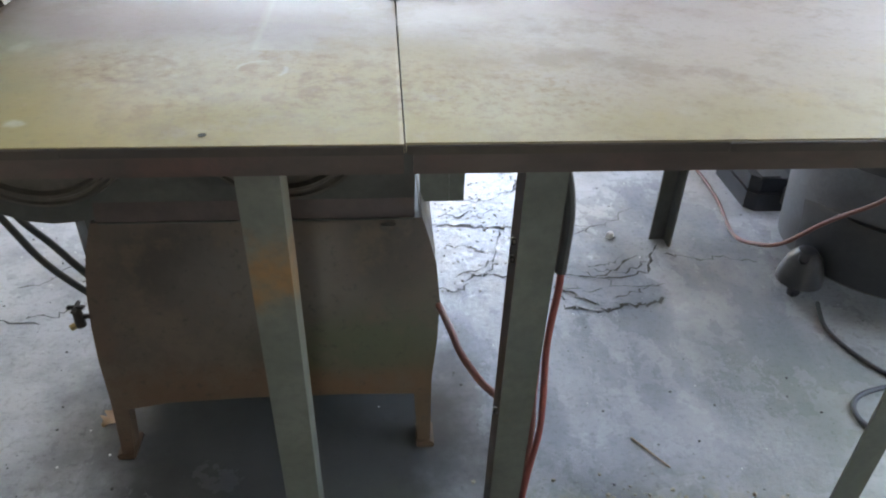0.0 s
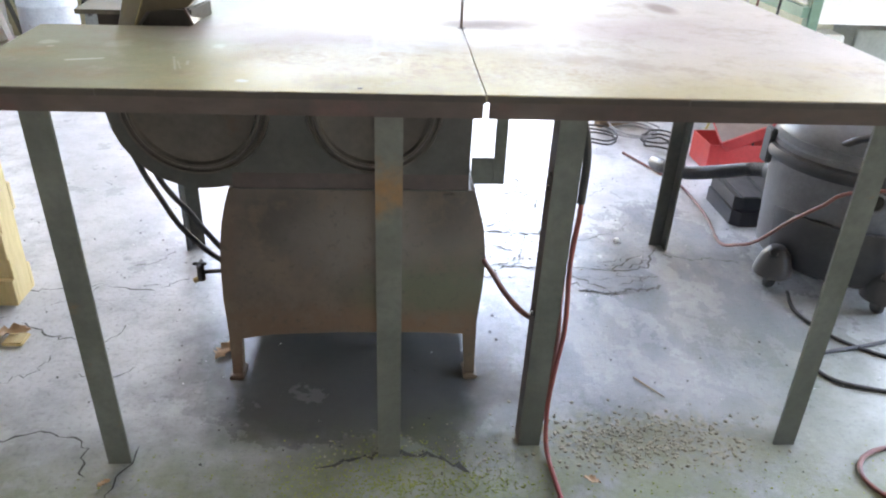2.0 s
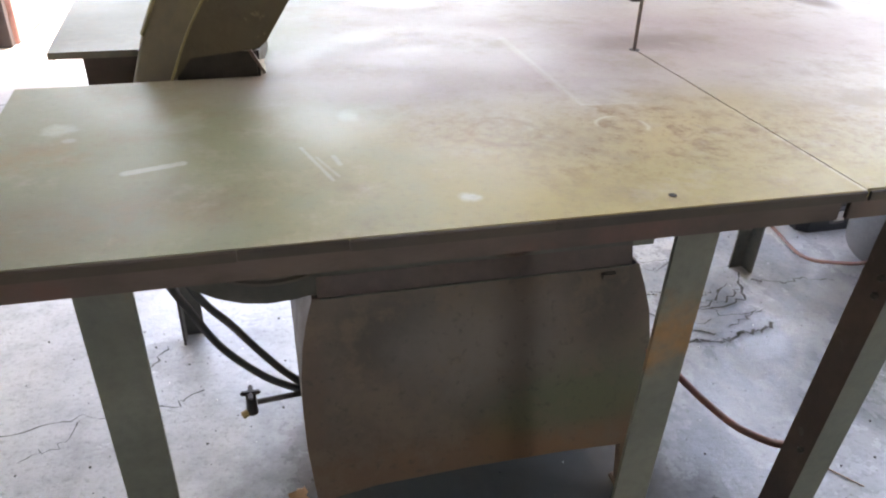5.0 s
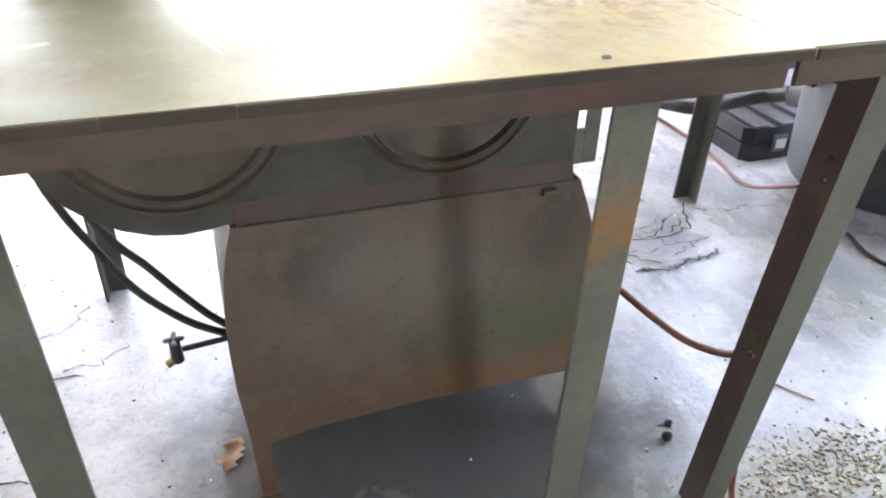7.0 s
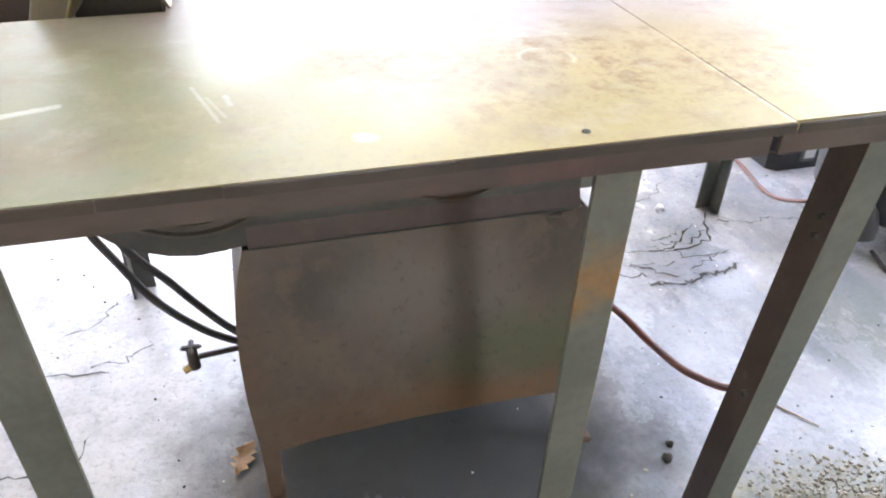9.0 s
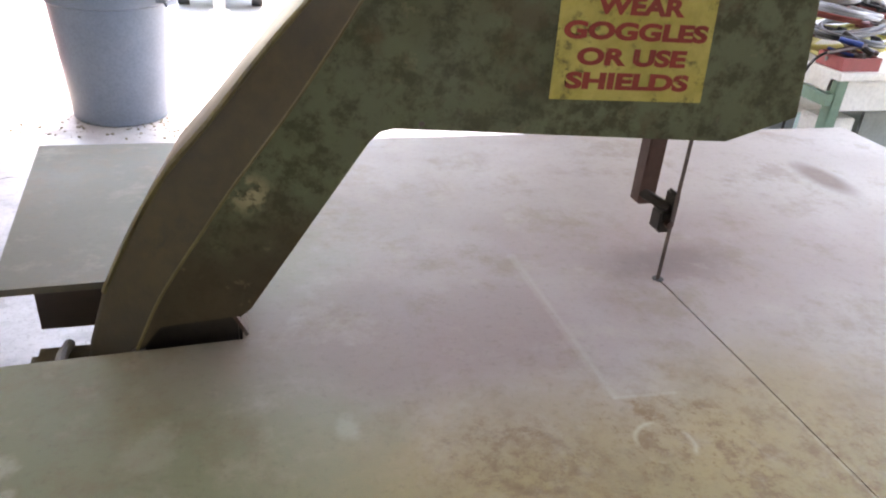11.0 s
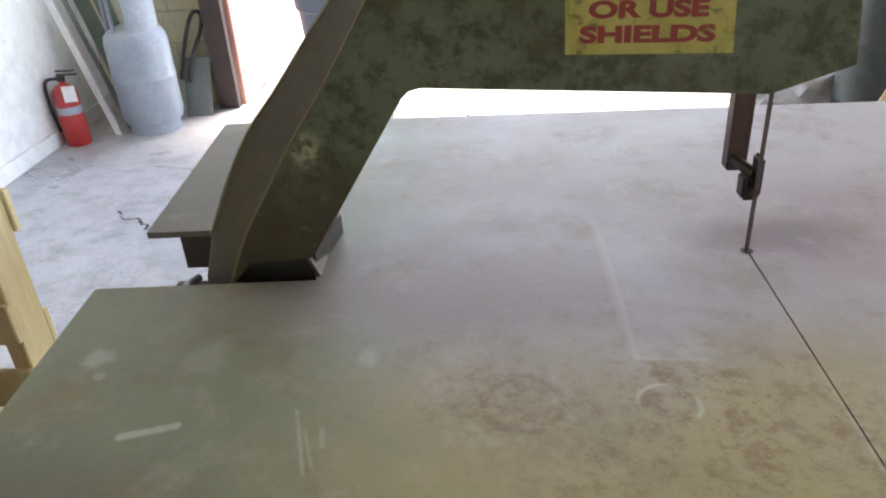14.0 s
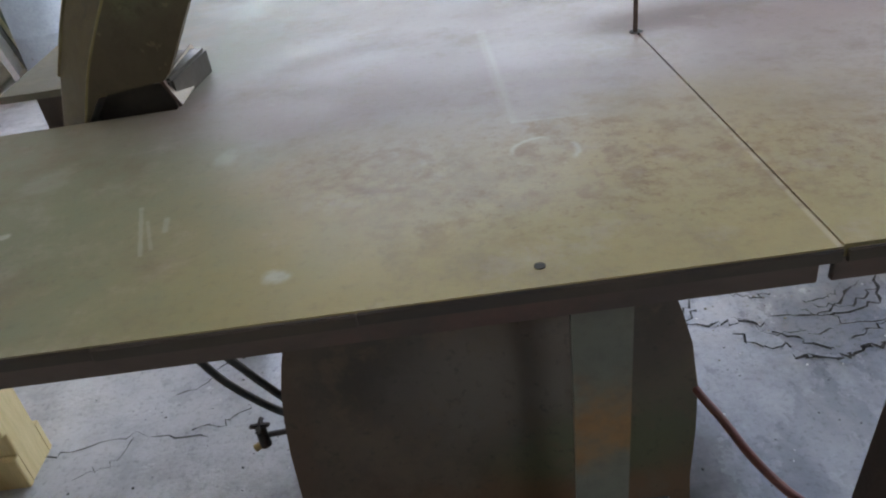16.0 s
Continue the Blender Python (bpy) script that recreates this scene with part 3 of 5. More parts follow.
def part(name, bm, material, parent, label="", smooth=35):
    """One mesh, modelled in the world's coordinates, under a thing or a part."""
    ob = mesh_object(name, bm, material, smooth)
    ob.parent = parent
    top = parent
    while top.parent:
        top = top.parent
    if parent is top:
        ob.matrix_parent_inverse = Matrix.Translation(top.location).inverted()
    if label:
        ob["label"] = label
    return ob


def moved(bm, m):
    bm.transform(m)
    return bm


def single(name, bm, material, label, category, group="", kind="", smooth=35):
    return tagged(mesh_object(name, bm, material, smooth), label, category, group, kind)


# ---- the room ----
def structure():
    single("floor", boxes((-3.2, 3.6, -4.2, 4.55, -0.2, 0.0)), FLOOR, "damp worn grey concrete floor with cracks, moss and painted shade", "floor", kind="structure")
    g = bmesh.new()
    for x0, x1, y0, y1 in ((-60, 60, 4.55, 90), (-60, 60, -60, -4.2), (-60, -3.2, -4.2, 4.55), (3.6, 60, -4.2, 4.55)):
        box(g, x0, x1, y0, y1, -0.3, -0.012)
    single("ground", g, YARD, "pale sunlit concrete yard outside the open door", "ground", kind="structure")
    single("wall_left", boxes((-3.12, -2.92, -4.2, 4.3, 0.0, 3.2)), WHITE_WALL, "white painted wall with scuffed foot", "wall", kind="structure")
    # Out of view; the long opening is added to brighten the right side.
    single("wall_right", boxes((3.4, 3.6, -4.2, -1.2, 0.0, 3.2), (3.4, 3.6, 4.1, 4.3, 0.0, 3.2), (3.4, 3.6, -1.2, 4.1, 0.0, 0.55), (3.4, 3.6, -1.2, 4.1, 3.05, 3.2)), WHITE_WALL, "unseen white painted wall with a long opening added for light", "wall", kind="structure")
    # Behind the camera: an added dark wall that limits light from the front.
    single("wall_front", boxes((-3.12, -0.1, -4.2, -4.0, 0.0, 3.2), (0.35, 3.6, -4.2, -4.0, 0.0, 3.2), (-0.1, 0.35, -4.2, -4.0, 2.05, 3.2)), CURTAIN, "unseen brown board wall added to hold back light, with a narrow opening", "wall", kind="structure")
    single("ceiling", boxes((-3.2, 3.7, -4.3, 4.6, 3.2, 3.35)), CEILING, "dusty grey ceiling boards", "ceiling", kind="structure")
    wall = single("wall_back", boxes((-3.12, -2.08, 4.31, 4.48, 0.0, 3.2), (1.83, 3.6, 4.31, 4.48, 0.0, 3.2), (-2.08, 1.83, 4.31, 4.48, 2.75, 3.2)), MORTAR, "pale yellow painted block wall beside the open door", "wall", kind="structure")
    blocks = {}
    for row in range(8):
        z = row * 0.2 + 0.004
        xs = [-2.92, -2.78, -2.39, -2.135] if row % 2 else [-2.92, -2.58, -2.19, -2.135]
        for a, b in zip(xs, xs[1:]):
            w = round(b - a - 0.008, 3)
            if w not in blocks:
                me = mesh_object("block", box(bmesh.new(), 0, w, -0.012, 0.006, 0, 0.192, 0.004), YELLOW_WALL)
                blocks[w] = me.data
                bpy.data.objects.remove(me)
            ob = new("block", blocks[w])
            ob.parent, ob.location = wall, (a + 0.004, 4.31, z)
    single("door_jamb", boxes((-2.13, -2.0, 4.15, 4.22, 0, 2.75), (-2.13, -2.08, 4.22, 4.31, 0, 2.75), bevel=0.004), JAMB, "dark brown steel jamb of the wide door", "jamb", kind="structure")
    single("wall_reveal", boxes((-2.075, -1.975, 4.23, 4.85, 0, 2.75), bevel=0.006), PINK_WALL, "pink painted reveal of the open door", "wall", kind="structure")
    single("baseboard", boxes((-2.92, -2.895, -3.9, 4.28, 0, 0.09), bevel=0.004), WHITE_WALL, "scuffed white skirting along the wall", "baseboard", kind="structure")


def yard_material():
    n = Nodes("sunlit_yard_concrete")
    big, mid, fine = n.noise(0.7, 6.0), n.noise(4.0, 8.0, 0.7), n.noise(60.0, 4.0)
    c = n.mix(n.span(big, 0.35, 0.65), (0.33, 0.325, 0.31), (0.45, 0.44, 0.425))
    c = n.mix(n.span(mid, 0.46, 0.66, 0.0, 0.7), c, (0.2, 0.195, 0.185))
    return n.done(c, 0.85, 0.0, n.math("ADD", mid, n.math("MULTIPLY", fine, 0.3)), 0.4, 0.006)


YARD = yard_material()


def crack(points, width, seed):
    """A jagged crack: a thin dark strip with an uneven width, its lip a little above the slab."""
    rng = random.Random(seed)
    bm = bmesh.new()
    line, prev = [], None
    for a, b in zip(points, points[1:]):
        for k in range(7):
            t = k / 7
            line.append(Vector((a[0] + (b[0] - a[0]) * t + rng.uniform(-0.012, 0.012), a[1] + (b[1] - a[1]) * t + rng.uniform(-0.012, 0.012), 0.0022)))
    line.append(Vector((*points[-1], 0.0022)))
    for i, p in enumerate(line):
        d = line[min(i + 1, len(line) - 1)] - line[max(i - 1, 0)]
        nrm = Vector((-d.y, d.x, 0)).normalized() * width * rng.uniform(0.15, 1.0) * (0.15 if i in (0, len(line) - 1) else 1.0)
        now = (bm.verts.new(p + nrm), bm.verts.new(p - nrm))
        if prev:
            bm.faces.new((prev[0], prev[1], now[1], now[0]))
        prev = now
    return bm


def floor_damage():
    lines = [([(0.455, 0.816), (0.52, 0.800), (0.576, 0.799), (0.63, 0.82), (0.68, 0.815), (0.748, 0.842)], 0.010), ([(0.442, 0.906), (0.50, 0.865), (0.55, 0.82)], 0.006),
             ([(0.106, 0.92), (0.17, 0.90), (0.20, 0.955), (0.258, 0.982), (0.30, 1.03)], 0.006), ([(0.127, 1.247), (0.25, 1.235), (0.359, 1.222), (0.46, 1.25)], 0.010),
             ([(0.154, 1.132), (0.23, 1.12), (0.27, 1.09)], 0.006), ([(0.219, 0.983), (0.30, 0.965), (0.375, 0.962), (0.439, 0.934)], 0.007), ([(0.14, 1.66), (0.30, 1.60), (0.46, 1.65)], 0.009),
             ([(0.40, 1.10), (0.432, 1.05), (0.50, 1.06)], 0.005), ([(0.60, 0.86), (0.68, 0.88), (0.73, 0.92)], 0.004), ([(0.82, 1.062), (0.90, 1.03), (1.0, 1.035), (1.081, 1.008)], 0.005),
             ([(-1.42, 0.80), (-1.27, 0.80), (-1.1, 0.84), (-0.92, 0.80)], 0.004), ([(-1.25, 0.62), (-1.15, 0.55), (-1.0, 0.52)], 0.004),
             ([(-2.15, 2.65), (-2.07, 2.56), (-1.99, 2.54), (-1.90, 2.44)], 0.012), ([(-1.94, 2.76), (-1.87, 2.66), (-1.76, 2.62)], 0.006),
             ([(-2.2, 3.2), (-1.9, 3.1), (-1.6, 3.2), (-1.3, 3.08)], 0.006), ([(-0.33, 0.01), (-0.24, 0.055), (-0.14, 0.07), (-0.05, 0.055), (0.02, 0.0)], 0.011),
             ([(-1.0, 3.9), (-0.5, 3.95), (0.1, 3.9)], 0.008), ([(-1.18, 0.1), (-1.02, 0.15), (-0.9, 0.12), (-0.85, 0.0)], 0.005),
             ([(-0.9, -0.2), (-0.78, -0.08), (-0.76, 0.1)], 0.004)]
    wild = random.Random(77)
    for _ in range(26):
        x, y, a = wild.uniform(0.1, 0.62), wild.uniform(0.88, 1.8), wild.gauss(0.0, 0.5)
        d = wild.uniform(0.05, 0.16)
        lines.append(([(x, y), (x + d * math.cos(a), y + d * math.sin(a)), (x + 2 * d * math.cos(a + 0.4), y + 2 * d * math.sin(a + 0.4))], wild.uniform(0.002, 0.007)))
    for _ in range(7):
        x, y, a = wild.uniform(-1.5, -0.9), wild.uniform(-0.1, 1.0), wild.uniform(-0.6, 0.6)
        lines.append(([(x, y), (x + 0.08 * math.cos(a), y + 0.08 * math.sin(a)), (x + 0.15 * math.cos(a + 0.5), y + 0.15 * math.sin(a + 0.5))], wild.uniform(0.0015, 0.0035)))
    base = bpy.data.objects["floor"]
    for i, (pts, w) in enumerate(lines):
        ob = mesh_object("crack", crack(pts, w * 0.75, 40 + i), CRACK, 0)
        ob.parent = base
    rng = random.Random(5)
    bm = bmesh.new()

    def crumb(x, y, r):
        vs = bmesh.ops.create_icosphere(bm, subdivisions=1, radius=r)["verts"]
        for v in vs:
            v.co = Vector((x + v.co.x * rng.uniform(0.6, 1.3), y + v.co.y * rng.uniform(0.6, 1.3), max(-0.002, r * 0.3 + v.co.z * rng.uniform(0.4, 0.8))))
    for _ in range(1100):
        crumb(rng.gauss(0.46, 0.13), rng.gauss(0.105, 0.05), rng.choice((0.0012, 0.0016, 0.002, 0.003, 0.004, 0.0055)))
    for _ in range(260):
        crumb(rng.uniform(0.1, 0.55), rng.gauss(1.3, 0.2), rng.uniform(0.001, 0.004))
    for _ in range(150):
        crumb(rng.uniform(-0.35, 0.1), rng.gauss(0.03, 0.05), rng.uniform(0.0015, 0.004))
    single("concrete_crumbs", bm, STONE, "pale crumbs of broken concrete on the floor", "rubble", kind="stuff")
    bm = bmesh.new()
    for _ in range(1900):
        a = rng.uniform(0, 6.28)
        r = rng.gauss(0.0, 0.09)
        crumb(-0.14 + math.cos(a) * (0.2 + r), -0.03 + math.sin(a) * (0.07 + r * 0.5), rng.choice((0.0012, 0.0016, 0.002, 0.003)))
    for _ in range(1100):
        crumb(rng.uniform(-0.9, 1.4), rng.gauss(-0.12, 0.1), rng.choice((0.001, 0.0014, 0.002, 0.0028)))
    single("moss", bm, MOSS, "patches of yellow-green moss on the damp floor", "moss", kind="stuff")
    bm = bmesh.new()
    for _ in range(620):
        crumb(rng.uniform(-1.6, 1.3), rng.uniform(-0.4, 2.2), rng.choice((0.0012, 0.0015, 0.002, 0.0035)))
    single("floor_grit", bm, CRACK, "dark grit and crumbs scattered on the floor", "grit", kind="stuff")
    bm = bmesh.new()
    for _ in range(170):
        crumb(rng.uniform(-1.6, 1.3), rng.uniform(0.2, 2.6), rng.choice((0.0015, 0.002, 0.003)))
    single("floor_chips", bm, WHITE_PAINT, "white paint chips scattered on the floor", "grit", kind="stuff")
    for x, y, r, lab in ((0.668, 1.159, 0.013, "small white pebble on the floor"), (0.198, 0.264, 0.012, "dark clod of dirt on the floor"), (0.222, 0.298, 0.009, "dark clod of dirt on the floor")):
        bm = bmesh.new()
        vs = bmesh.ops.create_icosphere(bm, subdivisions=2, radius=r)["verts"]
        for v in vs:
            v.co = Vector((x, y, r * 0.7)) + v.co * rng.uniform(0.8, 1.1)
        single("pebble" if "white" in lab else "dirt_clod", bm, WHITE_PAINT if "white" in lab else CRACK, lab, "pebble")
    single("wood_splinter", rod((0.505, 0.35, 0.003), (0.565, 0.265, 0.003), 0.0022, 0.0015, 6), OLD_WOOD, "thin reddish wood splinter on the concrete", "splinter")


def leaf(x, y, turn, size, label, material=None):
    """A dry lobed leaf, curled up at its edges."""
    bm = bmesh.new()
    prof = [(0.0, 0.05), (0.12, 0.10), (0.2, 0.32), (0.3, 0.16), (0.42, 0.42), (0.52, 0.2), (0.64, 0.36), (0.78, 0.16), (0.9, 0.18), (1.0, 0.02)]
    rows = []
    for t, w in prof:
        row = []
        for k in (-1, -0.5, 0, 0.5, 1):
            p = Vector(((t - 0.5) * size, k * w * size * 0.75, 0.004 + size * (0.22 * k * k * w + 0.10 * math.sin(t * 5 + k) ** 2)))
            row.append(bm.verts.new(pose(x, y, 0, 0, 0, turn) @ p))
        rows.append(row)
    for a, b in zip(rows, rows[1:]):
        for i in range(4):
            bm.faces.new((a[i], a[i + 1], b[i + 1], b[i]))
    ext = bmesh.ops.extrude_face_region(bm, geom=list(bm.faces))["geom"]
    for v in ext:
        if isinstance(v, bmesh.types.BMVert):
            v.co.z += 0.0012
    bmesh.ops.recalc_face_normals(bm, faces=bm.faces)
    return single("dry_leaf", bm, material or LEAF, label, "leaf", "dry leaves on the floor")


# ---- the saw table ----
TOP = 0.90


def angle_leg(parent, foot, head, flip, back, material, label=""):
    """An L-shaped steel leg between the outer corners of its foot and head; the front flange runs to the right, the side flange back; flip and back mirror it."""
    w, t, h = 0.052, 0.006, TOP - 0.016
    s = -1 if flip else 1
    d = -1 if back else 1
    out = [(0, 0), (s * w, 0), (s * w, d * t), (s * t, d * t), (s * t, d * w), (0, d * w)]
    bm = prism(out, 0.0, h, "z")
    for v in bm.verts:
        k = v.co.z / h
        v.co.x += foot[0] + (head[0] - foot[0]) * k
        v.co.y += foot[1] + (head[1] - foot[1]) * k
    return part("leg", bm, material, parent, label, 20)


def saw_table():
    t = thing("saw_table", (0, 0.6, 0), "large worn olive-tan tabletop on grey angle-iron legs around a band saw", "table")
    out = [(-0.920, -0.014), (-0.0009, -0.014), (-0.0024, 0.537), (0.0002, 0.537), (0.0009, -0.011), (0.912, -0.011), (0.905, 1.170), (-0.976, 1.188), (-0.942, 0.648), (-0.623, 0.657), (-0.623, 0.484), (-0.947, 0.473)]
    bm = prism(out, TOP - 0.011, TOP, "z")
    top = part("tabletop", bm, TABLETOP, t, "", 20)
    dots = bmesh.new()
    lathe([(0, 0.0006), (0.0045, 0.0006), (0.005, -0.01)], (-0.219, 0.0125, TOP), None, 20, dots)
    part("bolt_hole", dots, CRACK, top, "small dark hole in the tabletop")
    part("blade_hole", lathe([(0, 0.0005), (0.009, 0.0005), (0.0095, -0.01)], (-0.002, 0.539, TOP), None, 20), CRACK, top, "dark hole round the blade")
    # thin chipped edging along the front, in lengths
    for a, b, d in ((-0.920, -0.66, 0.004), (-0.6598, -0.56, 0.0025), (-0.5598, -0.36, 0.0045), (-0.3598, -0.0015, 0.003), (0.0015, 0.36, 0.003), (0.3602, 0.62, 0.0045), (0.6202, 0.91, 0.003)):
        part("edging", boxes((a, b, -0.0145 - d, -0.0142, TOP - 0.012, TOP - 0.0006), bevel=0.001), EDGING, top)
    z0, z1 = TOP - 0.051, TOP - 0.0115
    for a, b in ((-0.919, -0.001), (0.010, 0.90)):
        part("apron", boxes((a, b, 0.012, 0.018, z0, z1), (a, b, 0.018, 0.055, z1 - 0.006, z1), bevel=0.001), APRON, t)
    part("apron", boxes((0.893, 0.899, 0.0185, 1.12, z0, z1)), APRON, t)
    part("apron", boxes((-0.93, 0.88, 1.125, 1.131, z0, z1)), APRON, t)
    part("apron", boxes((-0.915, -0.909, 0.0185, 0.440, z0, z1)), APRON, t)
    part("apron", boxes((-0.915, -0.64, 0.444, 0.45, z0, z1)), APRON, t)
    part("apron", boxes((-0.895, -0.64, 0.664, 0.670, TOP - 0.078, z1), (-0.895, -0.889, 0.670, 1.12, z0, z1)), APRON, t, "dark steel bracket under the rear wing")
    angle_leg(t, (-0.812, 0.044), (-0.812, 0.021), False, False, STEEL_LEG)
    angle_leg(t, (-0.142, 0.058), (-0.143, 0.021), True, False, RUST_LEG, "grey-green steel leg with an orange rust patch")
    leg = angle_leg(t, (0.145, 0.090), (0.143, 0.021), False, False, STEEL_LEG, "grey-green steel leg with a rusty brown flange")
    for y, z in ((0.052, 0.728), (0.052, 0.700), (0.075, 0.395)):
        part("bolt", lathe([(0, 0.006), (0.004, 0.006), (0.0055, 0.004), (0.0055, 0.0)], (0.1435, y, z), pose(0, 0, 0, 0, -90, 0), 8), DARK_STEEL, t)
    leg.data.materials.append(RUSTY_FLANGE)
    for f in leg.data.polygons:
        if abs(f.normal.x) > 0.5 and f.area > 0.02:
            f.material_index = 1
    angle_leg(t, (0.836, 0.083), (0.790, 0.021), True, False, STEEL_LEG)
    angle_leg(t, (0.842, 1.150), (0.842, 1.122), True, True, HOUSING)
    angle_leg(t, (-0.888, 1.125), (-0.888, 1.121), False, True, HOUSING)


EDGING = plain("chipped_olive_edge", (0.028, 0.02, 0.016), (0.065, 0.048, 0.034), 14.0, (0.5, 0.7), 0.0, 60.0, 0.4, (0.5, 1, 1), ((0.04, 0.03, 0.02), 9.0, 0.5, 0.8))


# ---- the band saw ----
def text_mesh(body, size, depth, offset, where):
    """A word as a mesh, standing in the plane y = constant and read from the front, centred."""
    cu = bpy.data.curves.new("word", "FONT")
    cu.body, cu.size, cu.extrude, cu.offset = body, size, depth, offset
    cu.align_x, cu.align_y = "CENTER", "CENTER"
    tmp = new("word", cu)
    bpy.context.view_layer.update()
    me = bpy.data.meshes.new_from_object(tmp.evaluated_get(bpy.context.evaluated_depsgraph_get()))
    bpy.data.objects.remove(tmp)
    bm = bmesh.new()
    bm.from_mesh(me)
    bpy.data.meshes.remove(me)
    bm.transform(Matrix.Translation(where) @ pose(0, 0, 0, 90, 0, 0))
    return bm


def letters(bm):
    """Splits the mesh of a word into one mesh for each letter, by the stretches of x that its pieces fill."""
    left, spans = set(bm.verts), []
    while left:
        stack, island = [left.pop()], []
        while stack:
            v = stack.pop()
            island.append(v)
            for e in v.link_edges:
                o = e.other_vert(v)
                if o in left:
                    left.remove(o)
                    stack.append(o)
        a, b = min(v.co.x for v in island), max(v.co.x for v in island)
        for sp in spans:
            if min(b, sp[1]) - max(a, sp[0]) > 0.5 * min(b - a, sp[1] - sp[0]):
                sp[0], sp[1] = min(a, sp[0]), max(b, sp[1])
                sp[2].extend(island)
                break
        else:
            spans.append([a, b, island])
    out = []
    for _, _, verts in sorted(spans, key=lambda sp: sp[0]):
        one, ids = bmesh.new(), {}
        for v in verts:
            ids[v] = one.verts.new(v.co)
        for f in bm.faces:
            if f.verts[0] in ids:
                one.faces.new([ids[v] for v in f.verts])
        out.append(one)
    return out


FRONT = 0.435


def saw_body(t):
    # outline of the front plate, anticlockwise seen from the front; the outer curve of the neck comes first
    outer = [(-0.765, 0.893), (-0.737, 0.955), (-0.711, 1.0), (-0.672, 1.06), (-0.635, 1.116), (-0.586, 1.183), (-0.532, 1.265), (-0.47, 1.366), (-0.436, 1.417), (-0.36, 1.535), (-0.30, 1.60), (-0.18, 1.64)]
    inner = [(-0.06, 1.64), (-0.035, 1.58), (-0.03, 1.41), (-0.004, 1.345), (0.008, 1.245), (0.012, 1.205), (-0.07, 1.173), (-0.465, 1.181), (-0.480, 1.177), (-0.492, 1.165), (-0.629, 0.950), (-0.640, 0.940), (-0.735, 0.926), (-0.757, 0.898)]
    rear = [(-0.850, 0.80), (-0.836, 0.87), (-0.811, 0.945), (-0.774, 1.021), (-0.727, 1.099), (-0.672, 1.164), (-0.595, 1.26), (-0.526, 1.337), (-0.466, 1.403), (-0.38, 1.52), (-0.30, 1.62), (-0.18, 1.66)]
    bm = bmesh.new()
    layers = []
    for y, off in ((FRONT, 0.0), (FRONT + 0.003, 0.0), (FRONT + 0.010, -0.05), (FRONT + 0.014, 0.02), (FRONT + 0.046, 0.92), (FRONT + 0.055, 1.0), (FRONT + 0.19, 1.0), (FRONT + 0.2, 0.95)):
        ring = [bm.verts.new((x + (u - x) * off, y, z + (w - z) * off)) for (x, z), (u, w) in zip(outer, rear)]
        back = 0.35 * max(0.0, y - FRONT - 0.01)
        ring += [bm.verts.new((x - (back if x < -0.4 and z > 0.93 else 0.0), y, z)) for x, z in inner]
        layers.append(ring)
    for a, b in zip(layers, layers[1:]):
        for i in range(len(a)):
            j = (i + 1) % len(a)
            bm.faces.new((a[i], a[j], b[j], b[i]))
    cap(bm, layers[0])
    cap(bm, layers[-1])
    bmesh.ops.recalc_face_normals(bm, faces=bm.faces)
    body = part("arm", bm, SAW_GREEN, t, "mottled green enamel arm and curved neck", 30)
    body.data.materials.append(SAW_SHADED_OLIVE)
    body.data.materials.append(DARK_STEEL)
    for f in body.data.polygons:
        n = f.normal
        # Outer sides and back take the olive with their shade mixed in.
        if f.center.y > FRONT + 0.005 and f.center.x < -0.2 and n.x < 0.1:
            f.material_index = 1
        # Underside faces take dark steel, painting the shaded gap above the table.
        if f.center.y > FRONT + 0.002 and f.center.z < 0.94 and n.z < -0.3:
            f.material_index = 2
    # Thin strips that paint the bright highlights along the neck's edges.
    rim = [(x - 0.001, FRONT + 0.001, z) for x, z in outer]
    part("neck_rim", tube(rim, 0.0022, 6, 4), NECK_HIGHLIGHT, body, "olive-yellow strip painting the highlight on the neck's edge")
    part("neck_rim", tube([(x + 0.004, FRONT + 0.052, z) for x, z in rear[2:]], 0.0055, 6, 4), NECK_HIGHLIGHT, body, "olive-yellow strip painting the highlight on the neck's edge")
    # foot of the neck, where it goes down between the table's parts; its dark steel paints the gap's shade
    part("neck_foot", boxes((-0.765, -0.645, FRONT + 0.03, 0.60, 0.60, 0.932), bevel=0.004), DARK_STEEL, t)
    # riveted plate
    plate = part("nameplate", boxes((-0.318, -0.102, FRONT - 0.0045, FRONT - 0.0005, 1.358, 1.412), bevel=0.001), PLATE, t, "blank chipped green nameplate")
    part("plate_rim", boxes((-0.318, -0.102, FRONT - 0.006, FRONT - 0.0047, 1.358, 1.361), (-0.318, -0.102, FRONT - 0.006, FRONT - 0.0047, 1.409, 1.412), (-0.318, -0.315, FRONT - 0.006, FRONT - 0.0047, 1.361, 1.409), (-0.105, -0.102, FRONT - 0.006, FRONT - 0.0047, 1.361, 1.409)), SAW_SHADED_OLIVE, plate)
    for x in (-0.311, -0.109):
        for z in (1.365, 1.405):
            part("rivet", lathe([(0, 0.0022), (0.0018, 0.0018), (0.003, 0)], (x, FRONT - 0.0047, z), pose(0, 0, 0, 90, 0, 0), 10), DARK_STEEL, plate)
    # warning label
    sign = part("warning_sign", prism([(-0.295, 1.2195), (-0.115, 1.2195), (-0.122, 1.343), (-0.297, 1.343)], FRONT - 0.0014, FRONT - 0.0004), SIGN_YELLOW, t, "worn yellow label with red warning words")
